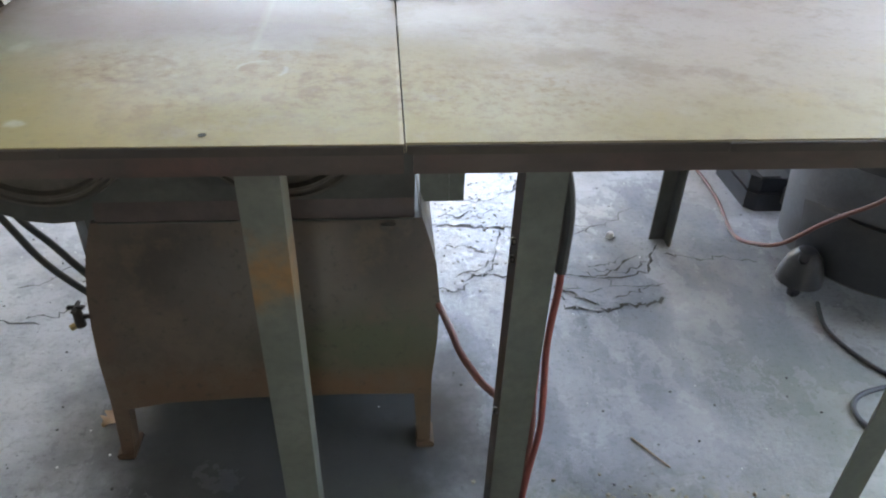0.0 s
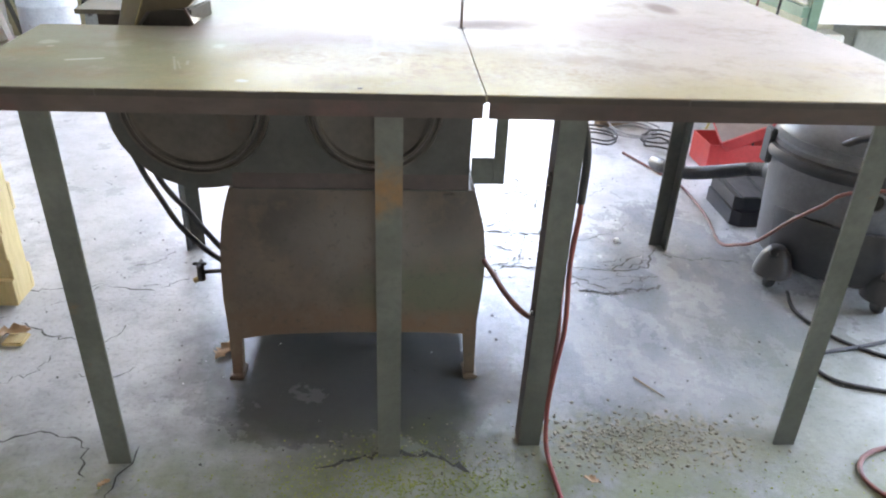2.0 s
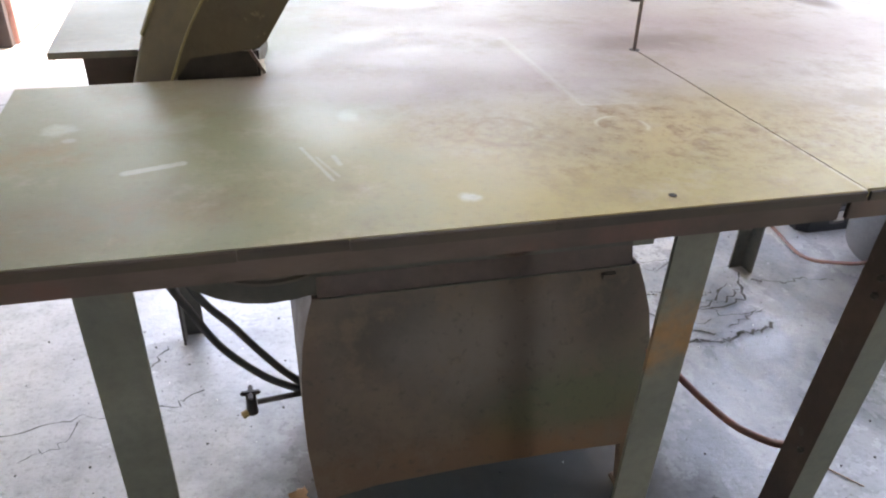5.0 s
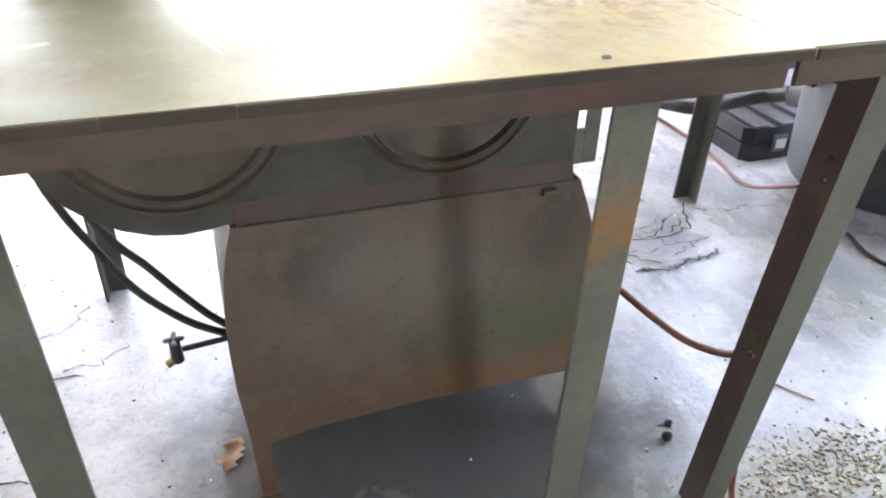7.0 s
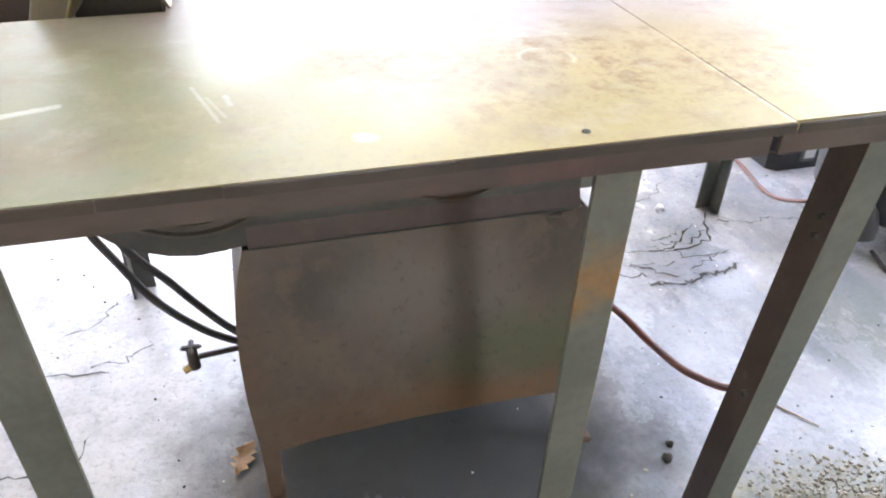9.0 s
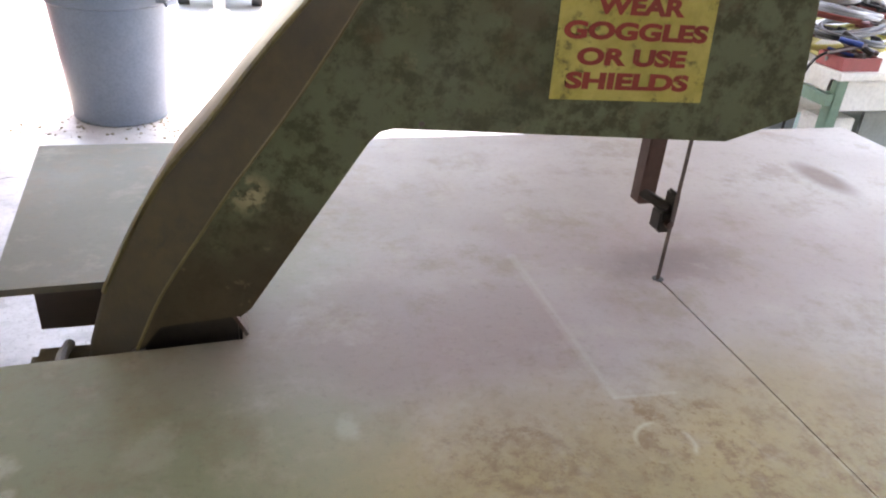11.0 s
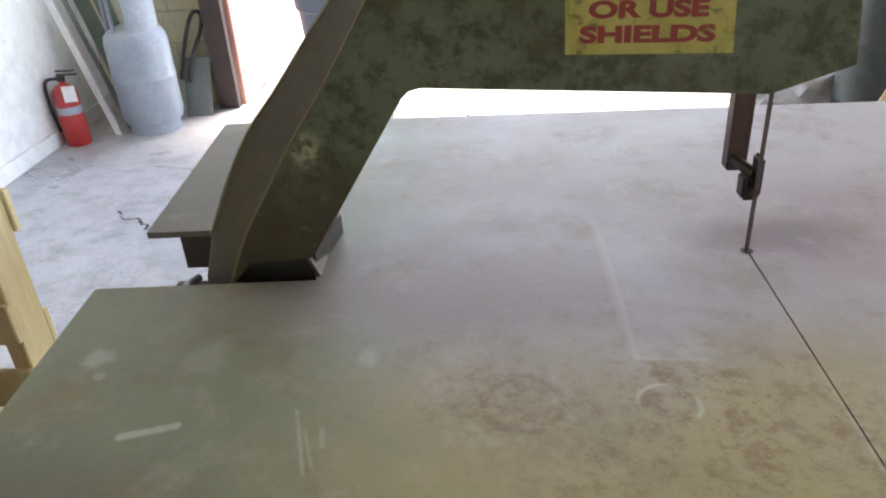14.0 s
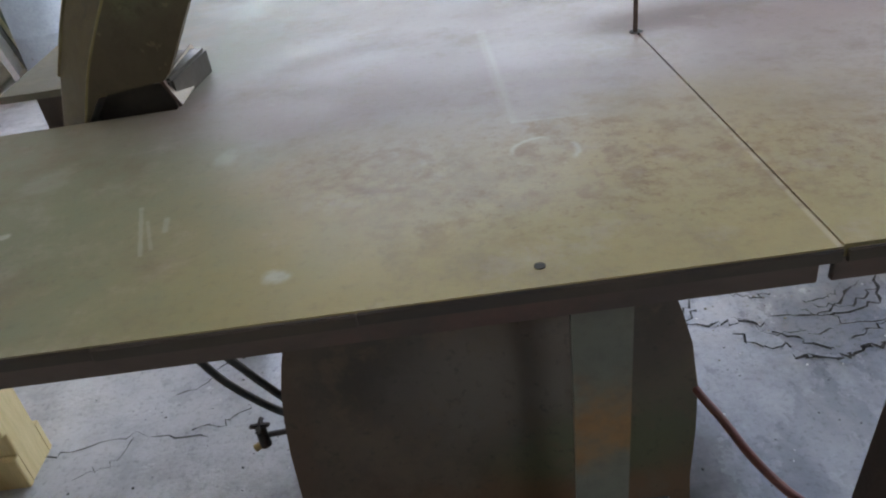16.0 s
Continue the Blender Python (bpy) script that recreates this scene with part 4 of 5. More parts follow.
    for word, z, w in (("WEAR", 1.3215, 0.100), ("GOGGLES", 1.295, 0.164), ("OR USE", 1.2672, 0.126), ("SHIELDS", 1.2405, 0.144)):
        bm = text_mesh(word, 0.0255, 0.0003, 0.0012, (-0.2075, FRONT - 0.0019, z))
        xs = [v.co.x for v in bm.verts]
        k = w / (max(xs) - min(xs))
        for v in bm.verts:
            v.co.x = -0.2075 + (v.co.x - (max(xs) + min(xs)) / 2) * k
            v.co.z = z + (v.co.z - z) * 0.95
        for piece in letters(bm):
            part("letter", piece, SIGN_RED, sign, "", 0)
    part("screw", lathe([(0, 0.002), (0.003, 0.0015), (0.0035, 0)], (-0.435, FRONT, 1.187), pose(0, 0, 0, 90, 0, 0), 10), BLADE, t)


def neck_collar(t):
    bm = bmesh.new()
    quad = [(-0.619, 0.488, 0.9015), (-0.621, 0.652, 0.9015), (-0.636, 0.648, 0.938), (-0.638, 0.497, 0.934)]
    lo, hi = [bm.verts.new(q) for q in quad], [bm.verts.new((q[0] + 0.004, q[1], q[2] + 0.002)) for q in quad]
    for f in (lo, hi[::-1], *[(lo[(k + 1) % 4], lo[k], hi[k], hi[(k + 1) % 4]) for k in range(4)]):
        bm.faces.new(f)
    bmesh.ops.recalc_face_normals(bm, faces=bm.faces)
    part("neck_collar", bm, APRON, t, "bent steel collar beside the neck", 20)


def band_saw():
    t = thing("band_saw", (-0.27, 0.6, 0), "old mottled green band saw on a brown sheet-steel base", "band saw")
    old = set(bpy.data.objects)
    saw_body(t)
    turn = Matrix.Translation((-0.280, 0.427, 0.004)) @ pose(0, 0, 0, 0, 0, -7.0) @ Matrix.Translation((0.295, -0.4336, 0))
    for ob in set(bpy.data.objects) - old:
        ob.data.transform(turn)
    neck_collar(t)
    # blade and its guide
    part("blade", prism([(-0.0065, 0.60), (-0.0005, 0.60), (0.000, 1.30), (-0.006, 1.30)], 0.537, 0.5382), BLADE, t, "thin brown steel saw blade")
    part("guide_bar", boxes((-0.029, -0.001, 0.594, 0.621, 1.002, 1.30), bevel=0.002), BROWN_STEEL, t)
    guide = part("blade_guide", boxes((-0.020, 0.004, 0.541, 0.571, 0.978, 1.014), (-0.004, 0.005, 0.5385, 0.568, 0.983, 1.042), bevel=0.004), DARK_STEEL, t)
    part("guide_pin", rod((-0.022, 0.60, 1.020), (-0.002, 0.55, 1.014), 0.008, None, 14), DARK_STEEL, guide)
    part("guide_screw", rod((-0.008, 0.532, 0.996), (-0.008, 0.56, 0.996), 0.006, None, 12), BROWN_STEEL, guide)
    # lower housing with two round covers
    arc = [(-0.639 + 0.21 * math.cos(a), 0.7105 + 0.21 * math.sin(a)) for a in [math.radians(d) for d in range(100, 281, 12)]]
    outline = [(0.035, 0.872), *[(x, min(z, 0.872)) for x, z in arc], (-0.58, 0.5085), (0.0, 0.5085), (0.03, 0.52)]
    hous = part("wheel_housing", prism(outline, 0.485, 0.67), HOUSING, t, "dull grey-green lower wheel housing", 30)
    quarter = pose(0, 0, 0, 90, 0, 0)
    for x, z, r in ((-0.639, 0.720, 0.180), (-0.209, 0.7165, 0.1685)):
        prof = [(0, 0.001), (r * 0.70, 0.001), (r - 0.034, 0.005), (r - 0.029, 0.015), (r - 0.022, 0.015), (r - 0.018, 0.008), (r - 0.013, 0.008), (r - 0.009, 0.013), (r - 0.003, 0.011), (r, 0.0)]
        bm = lathe(prof, (x, 0.485, z), quarter, 64)
        bmesh.ops.bisect_plane(bm, geom=[*bm.verts, *bm.edges, *bm.faces], plane_co=(0, 0, 0.872), plane_no=(0, 0, 1), clear_outer=True)
        part("wheel_cover", bm, COVER, hous, "rusty round wheel cover with raised rings")
    # base of folded sheet on splayed feet: front, sides, back
    left = [(-0.590, 0.0), (-0.596, 0.13), (-0.605, 0.22), (-0.607, 0.30), (-0.605, 0.36), (-0.598, 0.42), (-0.588, 0.465), (-0.575, 0.507)]
    right = [(0.045, 0.507), (0.060, 0.46), (0.073, 0.41), (0.080, 0.33), (0.075, 0.25), (0.063, 0.16), (0.060, 0.0)]
    cut = [(0.034, 0.0), (0.026, 0.124), (-0.10, 0.128), (-0.30, 0.128), (-0.48, 0.122), (-0.562, 0.110), (-0.566, 0.0)]

    def lean(bm):
        """Leans what stands at y = 0.36 back towards the top, and the far side the other way."""
        for v in bm.verts:
            k = (v.co.y - 0.36) / 0.49
            v.co.y += 0.225 * v.co.z * (1 - 2 * k)
        return bm

    part("base_panel", lean(prism([*left, *right, *cut], 0.360, 0.364)), CABINET, t, "grimy brown-green front panel of the base", 20)
    part("base_panel", lean(prism([*left, *right, *cut], 0.846, 0.850)), CABINET, t, "", 20)
    for side in (left, right):
        s = 0.004 if side is left else -0.004
        edge = [(x, max(z, 0.10)) for x, z in side]
        bm = prism([*edge, *[(x + s, z) for x, z in edge[::-1]]], 0.3645, 0.8455)
        part("base_side", lean(bm), CABINET, t, "", 40)
    for x, s in ((-0.590, 1), (0.060, -1)):
        for y in (0.3645, 0.810):
            part("foot", lean(boxes((min(x, x + s * 0.026), max(x, x + s * 0.026), y, y + 0.035, 0.012, 0.12), (min(x - s * 0.008, x + s * 0.03), max(x - s * 0.008, x + s * 0.03), y - 0.018, y + 0.05, 0.0, 0.012), bevel=0.003)), CABINET, t)
    part("ledge", boxes((-0.56, 0.03, 0.471, 0.4742, 0.5045, 0.5085), (-0.57, 0.040, 0.478, 0.73, 0.498, 0.505), bevel=0.001), HOUSING, t)
    part("skirt", prism([(0.4745, 0.5075), (0.4745, 0.511), (0.4845, 0.545), (0.4845, 0.5075)], -0.565, 0.03, "x"), SKIRT, t, "dark reddish steel strip above the base")
    part("hinge", boxes((-0.036, -0.006, 0.460, 0.4685, 0.487, 0.502), bevel=0.003), COVER, t)
    # steel strap that hangs beside the base
    part("strap", boxes((0.105, 0.136, 0.58, 0.586, 0.48, 0.86), (0.045, 0.1045, 0.58, 0.586, 0.48, 0.555), bevel=0.001), STEEL_LEG, t, "grey steel strap bracket beside the base")
    part("cable_loop", tube([(0.03, 0.62, 0.86), (0.085, 0.62, 0.80), (0.095, 0.62, 0.73), (0.06, 0.62, 0.69), (0.03, 0.62, 0.68)], 0.008), BLACK_RUBBER, t)
    # drive gear beside the neck
    gear = part("gear_bracket", boxes((-0.895, -0.80, 0.53, 0.61, 0.70, 0.835), bevel=0.012), SAW_SHADED_OLIVE, t)
    part("gear_wheel", lathe([(0, 0.03), (0.035, 0.03), (0.05, 0.02), (0.05, 0.0), (0, 0.0)], (-0.85, 0.53, 0.80), quarter, 28), SAW_GREEN, gear)
    part("gear_strap", tube([(-0.835, 0.505, 0.70), (-0.838, 0.503, 0.80), (-0.845, 0.53, 0.855), (-0.845, 0.59, 0.845)], 0.007), CABLE_GREY, gear)


def hoses():
    for pts in ([(-0.845, 0.60, 0.72), (-0.85, 0.60, 0.59), (-0.828, 0.60, 0.505), (-0.795, 0.60, 0.43), (-0.75, 0.60, 0.338), (-0.688, 0.60, 0.263), (-0.635, 0.60, 0.22), (-0.57, 0.60, 0.185)],
                [(-0.80, 0.60, 0.72), (-0.81, 0.60, 0.56), (-0.79, 0.60, 0.49), (-0.762, 0.60, 0.435), (-0.722, 0.60, 0.382), (-0.68, 0.60, 0.318), (-0.63, 0.60, 0.25), (-0.57, 0.60, 0.19)]):
        single("black_cable", tube(pts, 0.0078), BLACK_RUBBER, "black rubber cable hanging from under the table", "cable", "cables of the saw")
    v = thing("gas_tap", (-0.704, 0.58, 0.185), "small blackened tap with a cross handle on a short pipe", "tap")
    part("pipe", rod((-0.575, 0.58, 0.212), (-0.692, 0.58, 0.202), 0.006, None, 12), DARK_STEEL, v)
    part("tap_body", rod((-0.704, 0.58, 0.177), (-0.704, 0.58, 0.229), 0.012, 0.010, 14), DARK_STEEL, v)
    part("tap_handle", boxes((-0.724, -0.684, 0.574, 0.586, 0.224, 0.232), (-0.709, -0.699, 0.557, 0.603, 0.224, 0.232), bevel=0.003), DARK_STEEL, v)
    part("tap_outlet", rod((-0.702, 0.58, 0.185), (-0.724, 0.575, 0.175), 0.008, None, 12), BRASS, v)
    h = thing("air_hose", (0.235, 0.17, 0), "red rubber hose with a black grip hanging behind a table leg", "hose")
    part("red_length", tube([(0.219, 0.09, 0.66), (0.220, 0.09, 0.62), (0.214, 0.09, 0.51), (0.2215, 0.092, 0.342), (0.211, 0.096, 0.20), (0.207, 0.095, 0.10), (0.209, 0.06, 0.014), (0.215, -0.08, 0.010), (0.235, -0.38, 0.010)], 0.0055), RED_HOSE, h)
    part("grip", tube([(0.188, 0.085, 0.83), (0.207, 0.088, 0.81), (0.220, 0.09, 0.745), (0.219, 0.09, 0.65)], 0.0085), BLACK_RUBBER, h, "black rubber grip")
    part("second_length", tube([(0.203, 0.10, 0.60), (0.206, 0.105, 0.42), (0.212, 0.11, 0.28), (0.200, 0.112, 0.06)], 0.006), BROWN_HOSE, h)
    single("hanging_hose", tube([(0.05, 0.50, 0.35), (0.079, 0.43, 0.322), (0.094, 0.36, 0.325), (0.110, 0.29, 0.320), (0.14, 0.235, 0.304), (0.166, 0.20, 0.300), (0.182, 0.16, 0.315), (0.188, 0.125, 0.35), (0.186, 0.11, 0.42)], 0.007), BROWN_HOSE, "dark red rubber hose sagging from the saw to a table leg", "hose")
    single("loose_cord", tube([(1.16, 0.80, 0.006), (1.13, 0.69, 0.006), (1.155, 0.585, 0.006), (1.21, 0.50, 0.006), (1.32, 0.42, 0.006), (1.5, 0.36, 0.006)], 0.006), BLACK_RUBBER, "black cord lying on the floor", "cord", "cords on the floor")
    single("loose_cord", tube([(1.5, 0.56, 0.006), (1.25, 0.49, 0.006), (1.09, 0.45, 0.006), (1.045, 0.38, 0.006), (1.10, 0.31, 0.006), (1.3, 0.25, 0.006)], 0.006), BLACK_RUBBER, "black cord lying on the floor", "cord", "cords on the floor")
    single("loose_cord", tube([(1.35, 0.08, 0.006), (1.05, 0.06, 0.006), (0.95, -0.02, 0.006), (1.0, -0.12, 0.006), (1.2, -0.2, 0.006)], 0.006), BROWN_HOSE, "brown cord curled on the floor", "cord", "cords on the floor")
    single("power_cord", tube([(0.95, 2.1, 0.006), (1.05, 1.84, 0.006), (1.10, 1.70, 0.006), (1.10, 1.40, 0.006), (1.06, 1.15, 0.012), (1.03, 0.96, 0.10), (1.045, 0.865, 0.165), (1.10, 0.80, 0.27), (1.15, 0.73, 0.36), (1.18, 0.68, 0.42), (1.34, 0.64, 0.45), (1.52, 0.71, 0.42)], 0.006), BROWN_HOSE, "dusty red-brown power cord running over the vacuum", "cord")


# ---- round the right side ----
def shop_vac():
    cx, cy = 1.372, 0.97
    v = thing("shop_vacuum", (cx, cy, 0), "scuffed grey and black drum vacuum on casters", "vacuum")
    drum = part("drum", lathe([(0, 0.075), (0.235, 0.075), (0.245, 0.09), (0.262, 0.36), (0.264, 0.42), (0, 0.42)], (cx, cy, 0), None, 48), VAC_GREY, v)
    part("rim", lathe([(0.262, 0.415), (0.285, 0.42), (0.29, 0.44), (0.285, 0.455), (0.27, 0.462), (0.27, 0.415)], (cx, cy, 0), None, 48), VAC_BLACK, v)
    lid = part("lid", lathe([(0.272, 0.462), (0.272, 0.478), (0.262, 0.482), (0.260, 0.505), (0.266, 0.510), (0.262, 0.522), (0.235, 0.552), (0.19, 0.575), (0.15, 0.585), (0.145, 0.625), (0.11, 0.645), (0, 0.65)], (cx, cy, 0), None, 48), VAC_GREY, v)
    part("lid_panel", boxes((cx + 0.0, cx + 0.13, cy - 0.235, cy - 0.13, 0.55, 0.585), bevel=0.012), VAC_YELLOW, lid, "yellow-green panel on the lid")
    # Black sleeve that paints the shadow on the drum's lower front.
    part("shade_shell", lathe([(0.252, 0.08), (0.262, 0.09), (0.274, 0.26), (0.268, 0.275), (0.25, 0.275)], (cx + 0.02, cy - 0.03, 0), None, 48), VAC_BLACK, v, "black lower shell standing in for the drum's shade")
    for a in (206, 275, 340, 60):
        x, y = cx + 0.29 * math.cos(radians(a)), cy + 0.29 * math.sin(radians(a))
        foot = part("caster_arm", lathe([(0, 0.16), (0.025, 0.155), (0.046, 0.13), (0.06, 0.085), (0.063, 0.06), (0, 0.06)], (x, y, 0), None, 20), VAC_BLACK, v)
        part("caster_wheel", lathe([(0, 0.012), (0.02, 0.012), (0.026, 0.006), (0.026, -0.006), (0.02, -0.012), (0, -0.012)], (x, y, 0.026), pose(0, 0, 0, 90, 0, a), 18), VAC_BLACK, foot)
        part("caster_fork", boxes((x - 0.012, x + 0.012, y - 0.012, y + 0.012, 0.045, 0.065)), VAC_BLACK, foot)
        part("post_socket", lathe([(0, 0.002), (0.012, 0.0), (0.014, -0.01)], (x - 0.03, y - 0.035, 0.152), pose(0, 0, 0, 35, -25, 0), 14), VAC_BLACK, foot)
    port = part("hose_port", rod((cx - 0.12, cy + 0.18, 0.285), (cx - 0.157, cy + 0.25, 0.275), 0.043, 0.034, 24), VAC_GREY, v)
    part("hose", tube([(1.215, 1.22, 0.278), (1.185, 1.31, 0.242), (1.09, 1.345, 0.217), (0.975, 1.36, 0.205), (0.915, 1.43, 0.20), (0.915, 1.55, 0.17), (0.96, 1.68, 0.12), (1.03, 1.78, 0.06), (1.15, 1.85, 0.035)], 0.027, 16, 30, None, 0.0014), VAC_BLACK, port, "black ribbed hose")
    face = Matrix.Translation((cx - 0.072, cy - 0.2505, 0.375)) @ pose(0, 0, 0, 90, 0, -16)
    inlet = part("inlet_ring", moved(lathe([(0.026, 0.0), (0.026, 0.012), (0.034, 0.014), (0.038, 0.006), (0.038, 0.0)], (0, 0, 0), None, 28), face), VAC_GREY, v)
    part("inlet_hole", moved(lathe([(0, 0.003), (0.026, 0.003), (0.026, 0.0)], (0, 0, 0), None, 28), face), CRACK, inlet)
    part("latch", boxes((cx - 0.285, cx - 0.262, cy + 0.05, cy + 0.10, 0.38, 0.50), bevel=0.005), VAC_BLACK, v)
    part("carry_handle", tube([(cx - 0.18, cy - 0.16, 0.52), (cx - 0.12, cy - 0.22, 0.57), (cx + 0.10, cy - 0.24, 0.57), (cx + 0.16, cy - 0.18, 0.52)], 0.012), VAC_BLACK, v)


def tool_case():
    c = thing("tool_case", (1.33, 1.52, 0), "closed black plastic tool case lying on the floor", "case")
    part("base_shell", prism([(1.14, 1.40), (1.17, 1.37), (1.50, 1.37), (1.53, 1.40), (1.53, 1.64), (1.14, 1.64)], 0.0, 0.062, "z"), VAC_BLACK, c)
    part("lid_shell", prism([(1.145, 1.41), (1.175, 1.38), (1.495, 1.38), (1.525, 1.41), (1.525, 1.635), (1.145, 1.635)], 0.066, 0.118, "z"), VAC_BLACK, c)
    for x in (1.16, 1.27, 1.38):
        part("rib", boxes((x, x + 0.07, 1.372, 1.62, 0.118, 0.128), bevel=0.004), VAC_BLACK, c)
    latch = part("latch", boxes((1.245, 1.305, 1.360, 1.372, 0.03, 0.095), bevel=0.004), VAC_GREY, c)
    part("latch_slot", boxes((1.255, 1.295, 1.3575, 1.3605, 0.045, 0.08)), BENCH_WHITE, latch)


def red_toolbox():
    b = thing("toolbox", (1.5, 2.0, 0), "open red metal toolbox with a brown-dusted lid", "toolbox")
    bm = boxes((1.28, 1.72, 1.88, 1.886, 0, 0.13), (1.28, 1.72, 2.09, 2.096, 0, 0.13), (1.28, 1.286, 1.886, 2.09, 0, 0.13), (1.714, 1.72, 1.886, 2.09, 0, 0.13), (1.286, 1.714, 1.886, 2.09, 0, 0.006))
    part("box_body", bm, RED_PAINT, b)
    m = Matrix.Translation((1.36, 1.98, 0.135)) @ pose(0, 0, 0, 22, -28, -14)
    bm = boxes((0.0, 0.44, -0.10, 0.14, 0.05, 0.056), bevel=0.001)
    bm.transform(m)
    lid = part("lid", bm, TOOL_BROWN, b, "brown dusty lid tilted open")
    bm = boxes((-0.006, 0.0, -0.10, 0.14, -0.005, 0.056), (0.0, 0.44, -0.106, -0.10, -0.005, 0.056))
    bm.transform(m)
    part("lid_rim", bm, RED_PAINT, lid)
    part("lid_handle", tube([(1.60, 1.86, 0.36), (1.59, 1.82, 0.38), (1.66, 1.80, 0.41), (1.70, 1.84, 0.42)], 0.008), VAC_BLACK, lid)


def cable_coils():
    rng = random.Random(11)
    for k, (x, y, r, m) in enumerate(((0.86, 2.28, 0.10, BLACK_RUBBER), (1.08, 2.38, 0.12, CABLE_GREY), (1.17, 2.22, 0.09, BLACK_RUBBER))):
        pts = []
        for i in range(26):
            a = i * 0.62
            pts.append((x + (r + rng.uniform(-0.02, 0.02)) * math.cos(a), y + (r + rng.uniform(-0.02, 0.02)) * math.sin(a), 0.006 + i * 0.002))
        single("coiled_cord", tube(pts, 0.005, 8, 4), m, "thin cord in loose coils on the floor", "cord", "coiled cords")


def work_bench():
    b = thing("work_bench", (2.3, 2.6, 0), "green steel bench with an off-white top and drawer panel", "bench")
    x0, x1, y0, y1, h = 1.60, 3.3, 1.93, 3.15, 0.825
    part("bench_top", boxes((x0, x1, y0, y1, h - 0.03, h), bevel=0.004), BENCH_WHITE, b)
    part("front_panel", boxes((x0 + 0.05, x1, y0 + 0.04, y0 + 0.055, h - 0.16, h - 0.03)), BENCH_WHITE, b)
    part("side_panel", boxes((x0 + 0.03, x0 + 0.045, y0 + 0.06, y1 - 0.1, h - 0.085, h - 0.03)), BENCH_WHITE, b)
    for x in (x0 + 0.03, x1 - 0.08):
        for y in (y0 + 0.03, y1 - 0.08):
            part("bench_leg", boxes((x, x + 0.05, y, y + 0.05, 0, h - 0.0301), bevel=0.003), BENCH_GREEN, b)
    part("rail", boxes((x0 - 0.005, x0 + 0.025, y0 + 0.03, y1 - 0.03, h - 0.135, h - 0.09)), BENCH_GREEN, b)
    part("rail", boxes((x0 + 0.09, x1 - 0.09, y0 + 0.03, y0 + 0.055, 0.30, 0.35)), BENCH_GREEN, b)
    part("lower_shelf", boxes((x0 + 0.04, x1 - 0.06, y0 + 0.09, y1 - 0.09, 0.26, 0.285)), BENCH_GREEN, b)
    for x, y, w, d, z0, z1, m, lab in ((1.72, 2.06, 0.16, 0.14, 0.2855, 0.60, BENCH_WHITE, "white carton standing on the bench shelf"), (1.95, 2.10, 0.30, 0.2, 0.2855, 0.62, GREY_SHEET, "grey metal box standing on the bench shelf"),
                                      (1.70, 2.34, 0.14, 0.18, 0.2855, 0.56, CYL_PAINT, "pale grey canister standing on the bench shelf"), (1.74, 2.66, 0.2, 0.24, 0.2855, 0.52, BENCH_WHITE, "white carton standing on the bench shelf"), (1.78, 2.08, 0.3, 0.2, 0.0, 0.22, VAC_BLACK, "black box under the bench")):
        single("carton" if "carton" in lab else "storage_box", boxes((x, x + w, y, y + d, z0, z1), bevel=0.006), m, lab, "box", "boxes under the bench")
    tray = thing("tool_tray", (1.83, 2.08, h), "red metal tool tray heaped with small tools", "tray")
    part("tray_shell", boxes((1.62, 1.80, 1.96, 1.966, h, h + 0.05), (1.62, 1.80, 2.09, 2.096, h, h + 0.05), (1.62, 1.626, 1.966, 2.09, h, h + 0.05), (1.794, 1.80, 1.966, 2.09, h, h + 0.05), (1.626, 1.794, 1.966, 2.09, h, h + 0.006)), DARK_RED, tray)
    rng = random.Random(3)
    for i in range(9):
        a = rng.uniform(0, 3.14)
        c = Vector((rng.uniform(1.67, 1.75), rng.uniform(2.0, 2.06), h + 0.03 + i * 0.008))
        d = Vector((math.cos(a), math.sin(a) * 0.6, rng.uniform(-0.2, 0.3))) * rng.uniform(0.05, 0.11)
        part("tool", rod(c - d, c + d, rng.uniform(0.006, 0.013), None, 10), rng.choice((BLADE, DARK_STEEL, BLUE_BIN, BLADE)), tray)
    mats = (CABLE_YELLOW, BLACK_RUBBER, CABLE_GREY, RED_HOSE, BLACK_RUBBER, CABLE_GREY, BROWN_HOSE, CABLE_YELLOW)
    for k in range(44):
        cx, cy, r = rng.uniform(1.72, 2.3), rng.uniform(2.16, 3.0), rng.uniform(0.06, 0.17)
        tilt, pts = rng.uniform(-0.3, 0.3), []
        for i in range(22):
            a = i * 0.6 + k
            rr = r + rng.uniform(-0.02, 0.02)
            pts.append((cx + rr * math.cos(a), cy + rr * math.sin(a), h + 0.05 + k % 8 * 0.024 + tilt * rr * math.cos(a) + i * 0.001))
        single("heaped_cable", tube(pts, rng.uniform(0.006, 0.010), 8, 4), mats[k % 8], "coiled cable in a tangled heap on the bench", "cable", "cable heap on the bench")
    for k, (x, y) in enumerate(((1.565, 2.05), (1.56, 2.25), (1.57, 2.38), (1.56, 2.55), (1.565, 2.74), (1.56, 2.92))):
        single("draped_cord", tube([(x + 0.2, y, h + 0.08), (x, y, h + 0.02), (x - 0.02, y + 0.03, h - 0.2), (x + 0.02, y + 0.06, 0.35), (x - 0.04, y - 0.05, 0.006), (x - 0.25, y - 0.1, 0.006)], 0.006, 8), (BLACK_RUBBER, BROWN_HOSE, CABLE_GREY, CABLE_YELLOW, BLACK_RUBBER, CABLE_YELLOW)[k], "cord draped over the bench edge to the floor", "cord", "cords hanging from the bench")


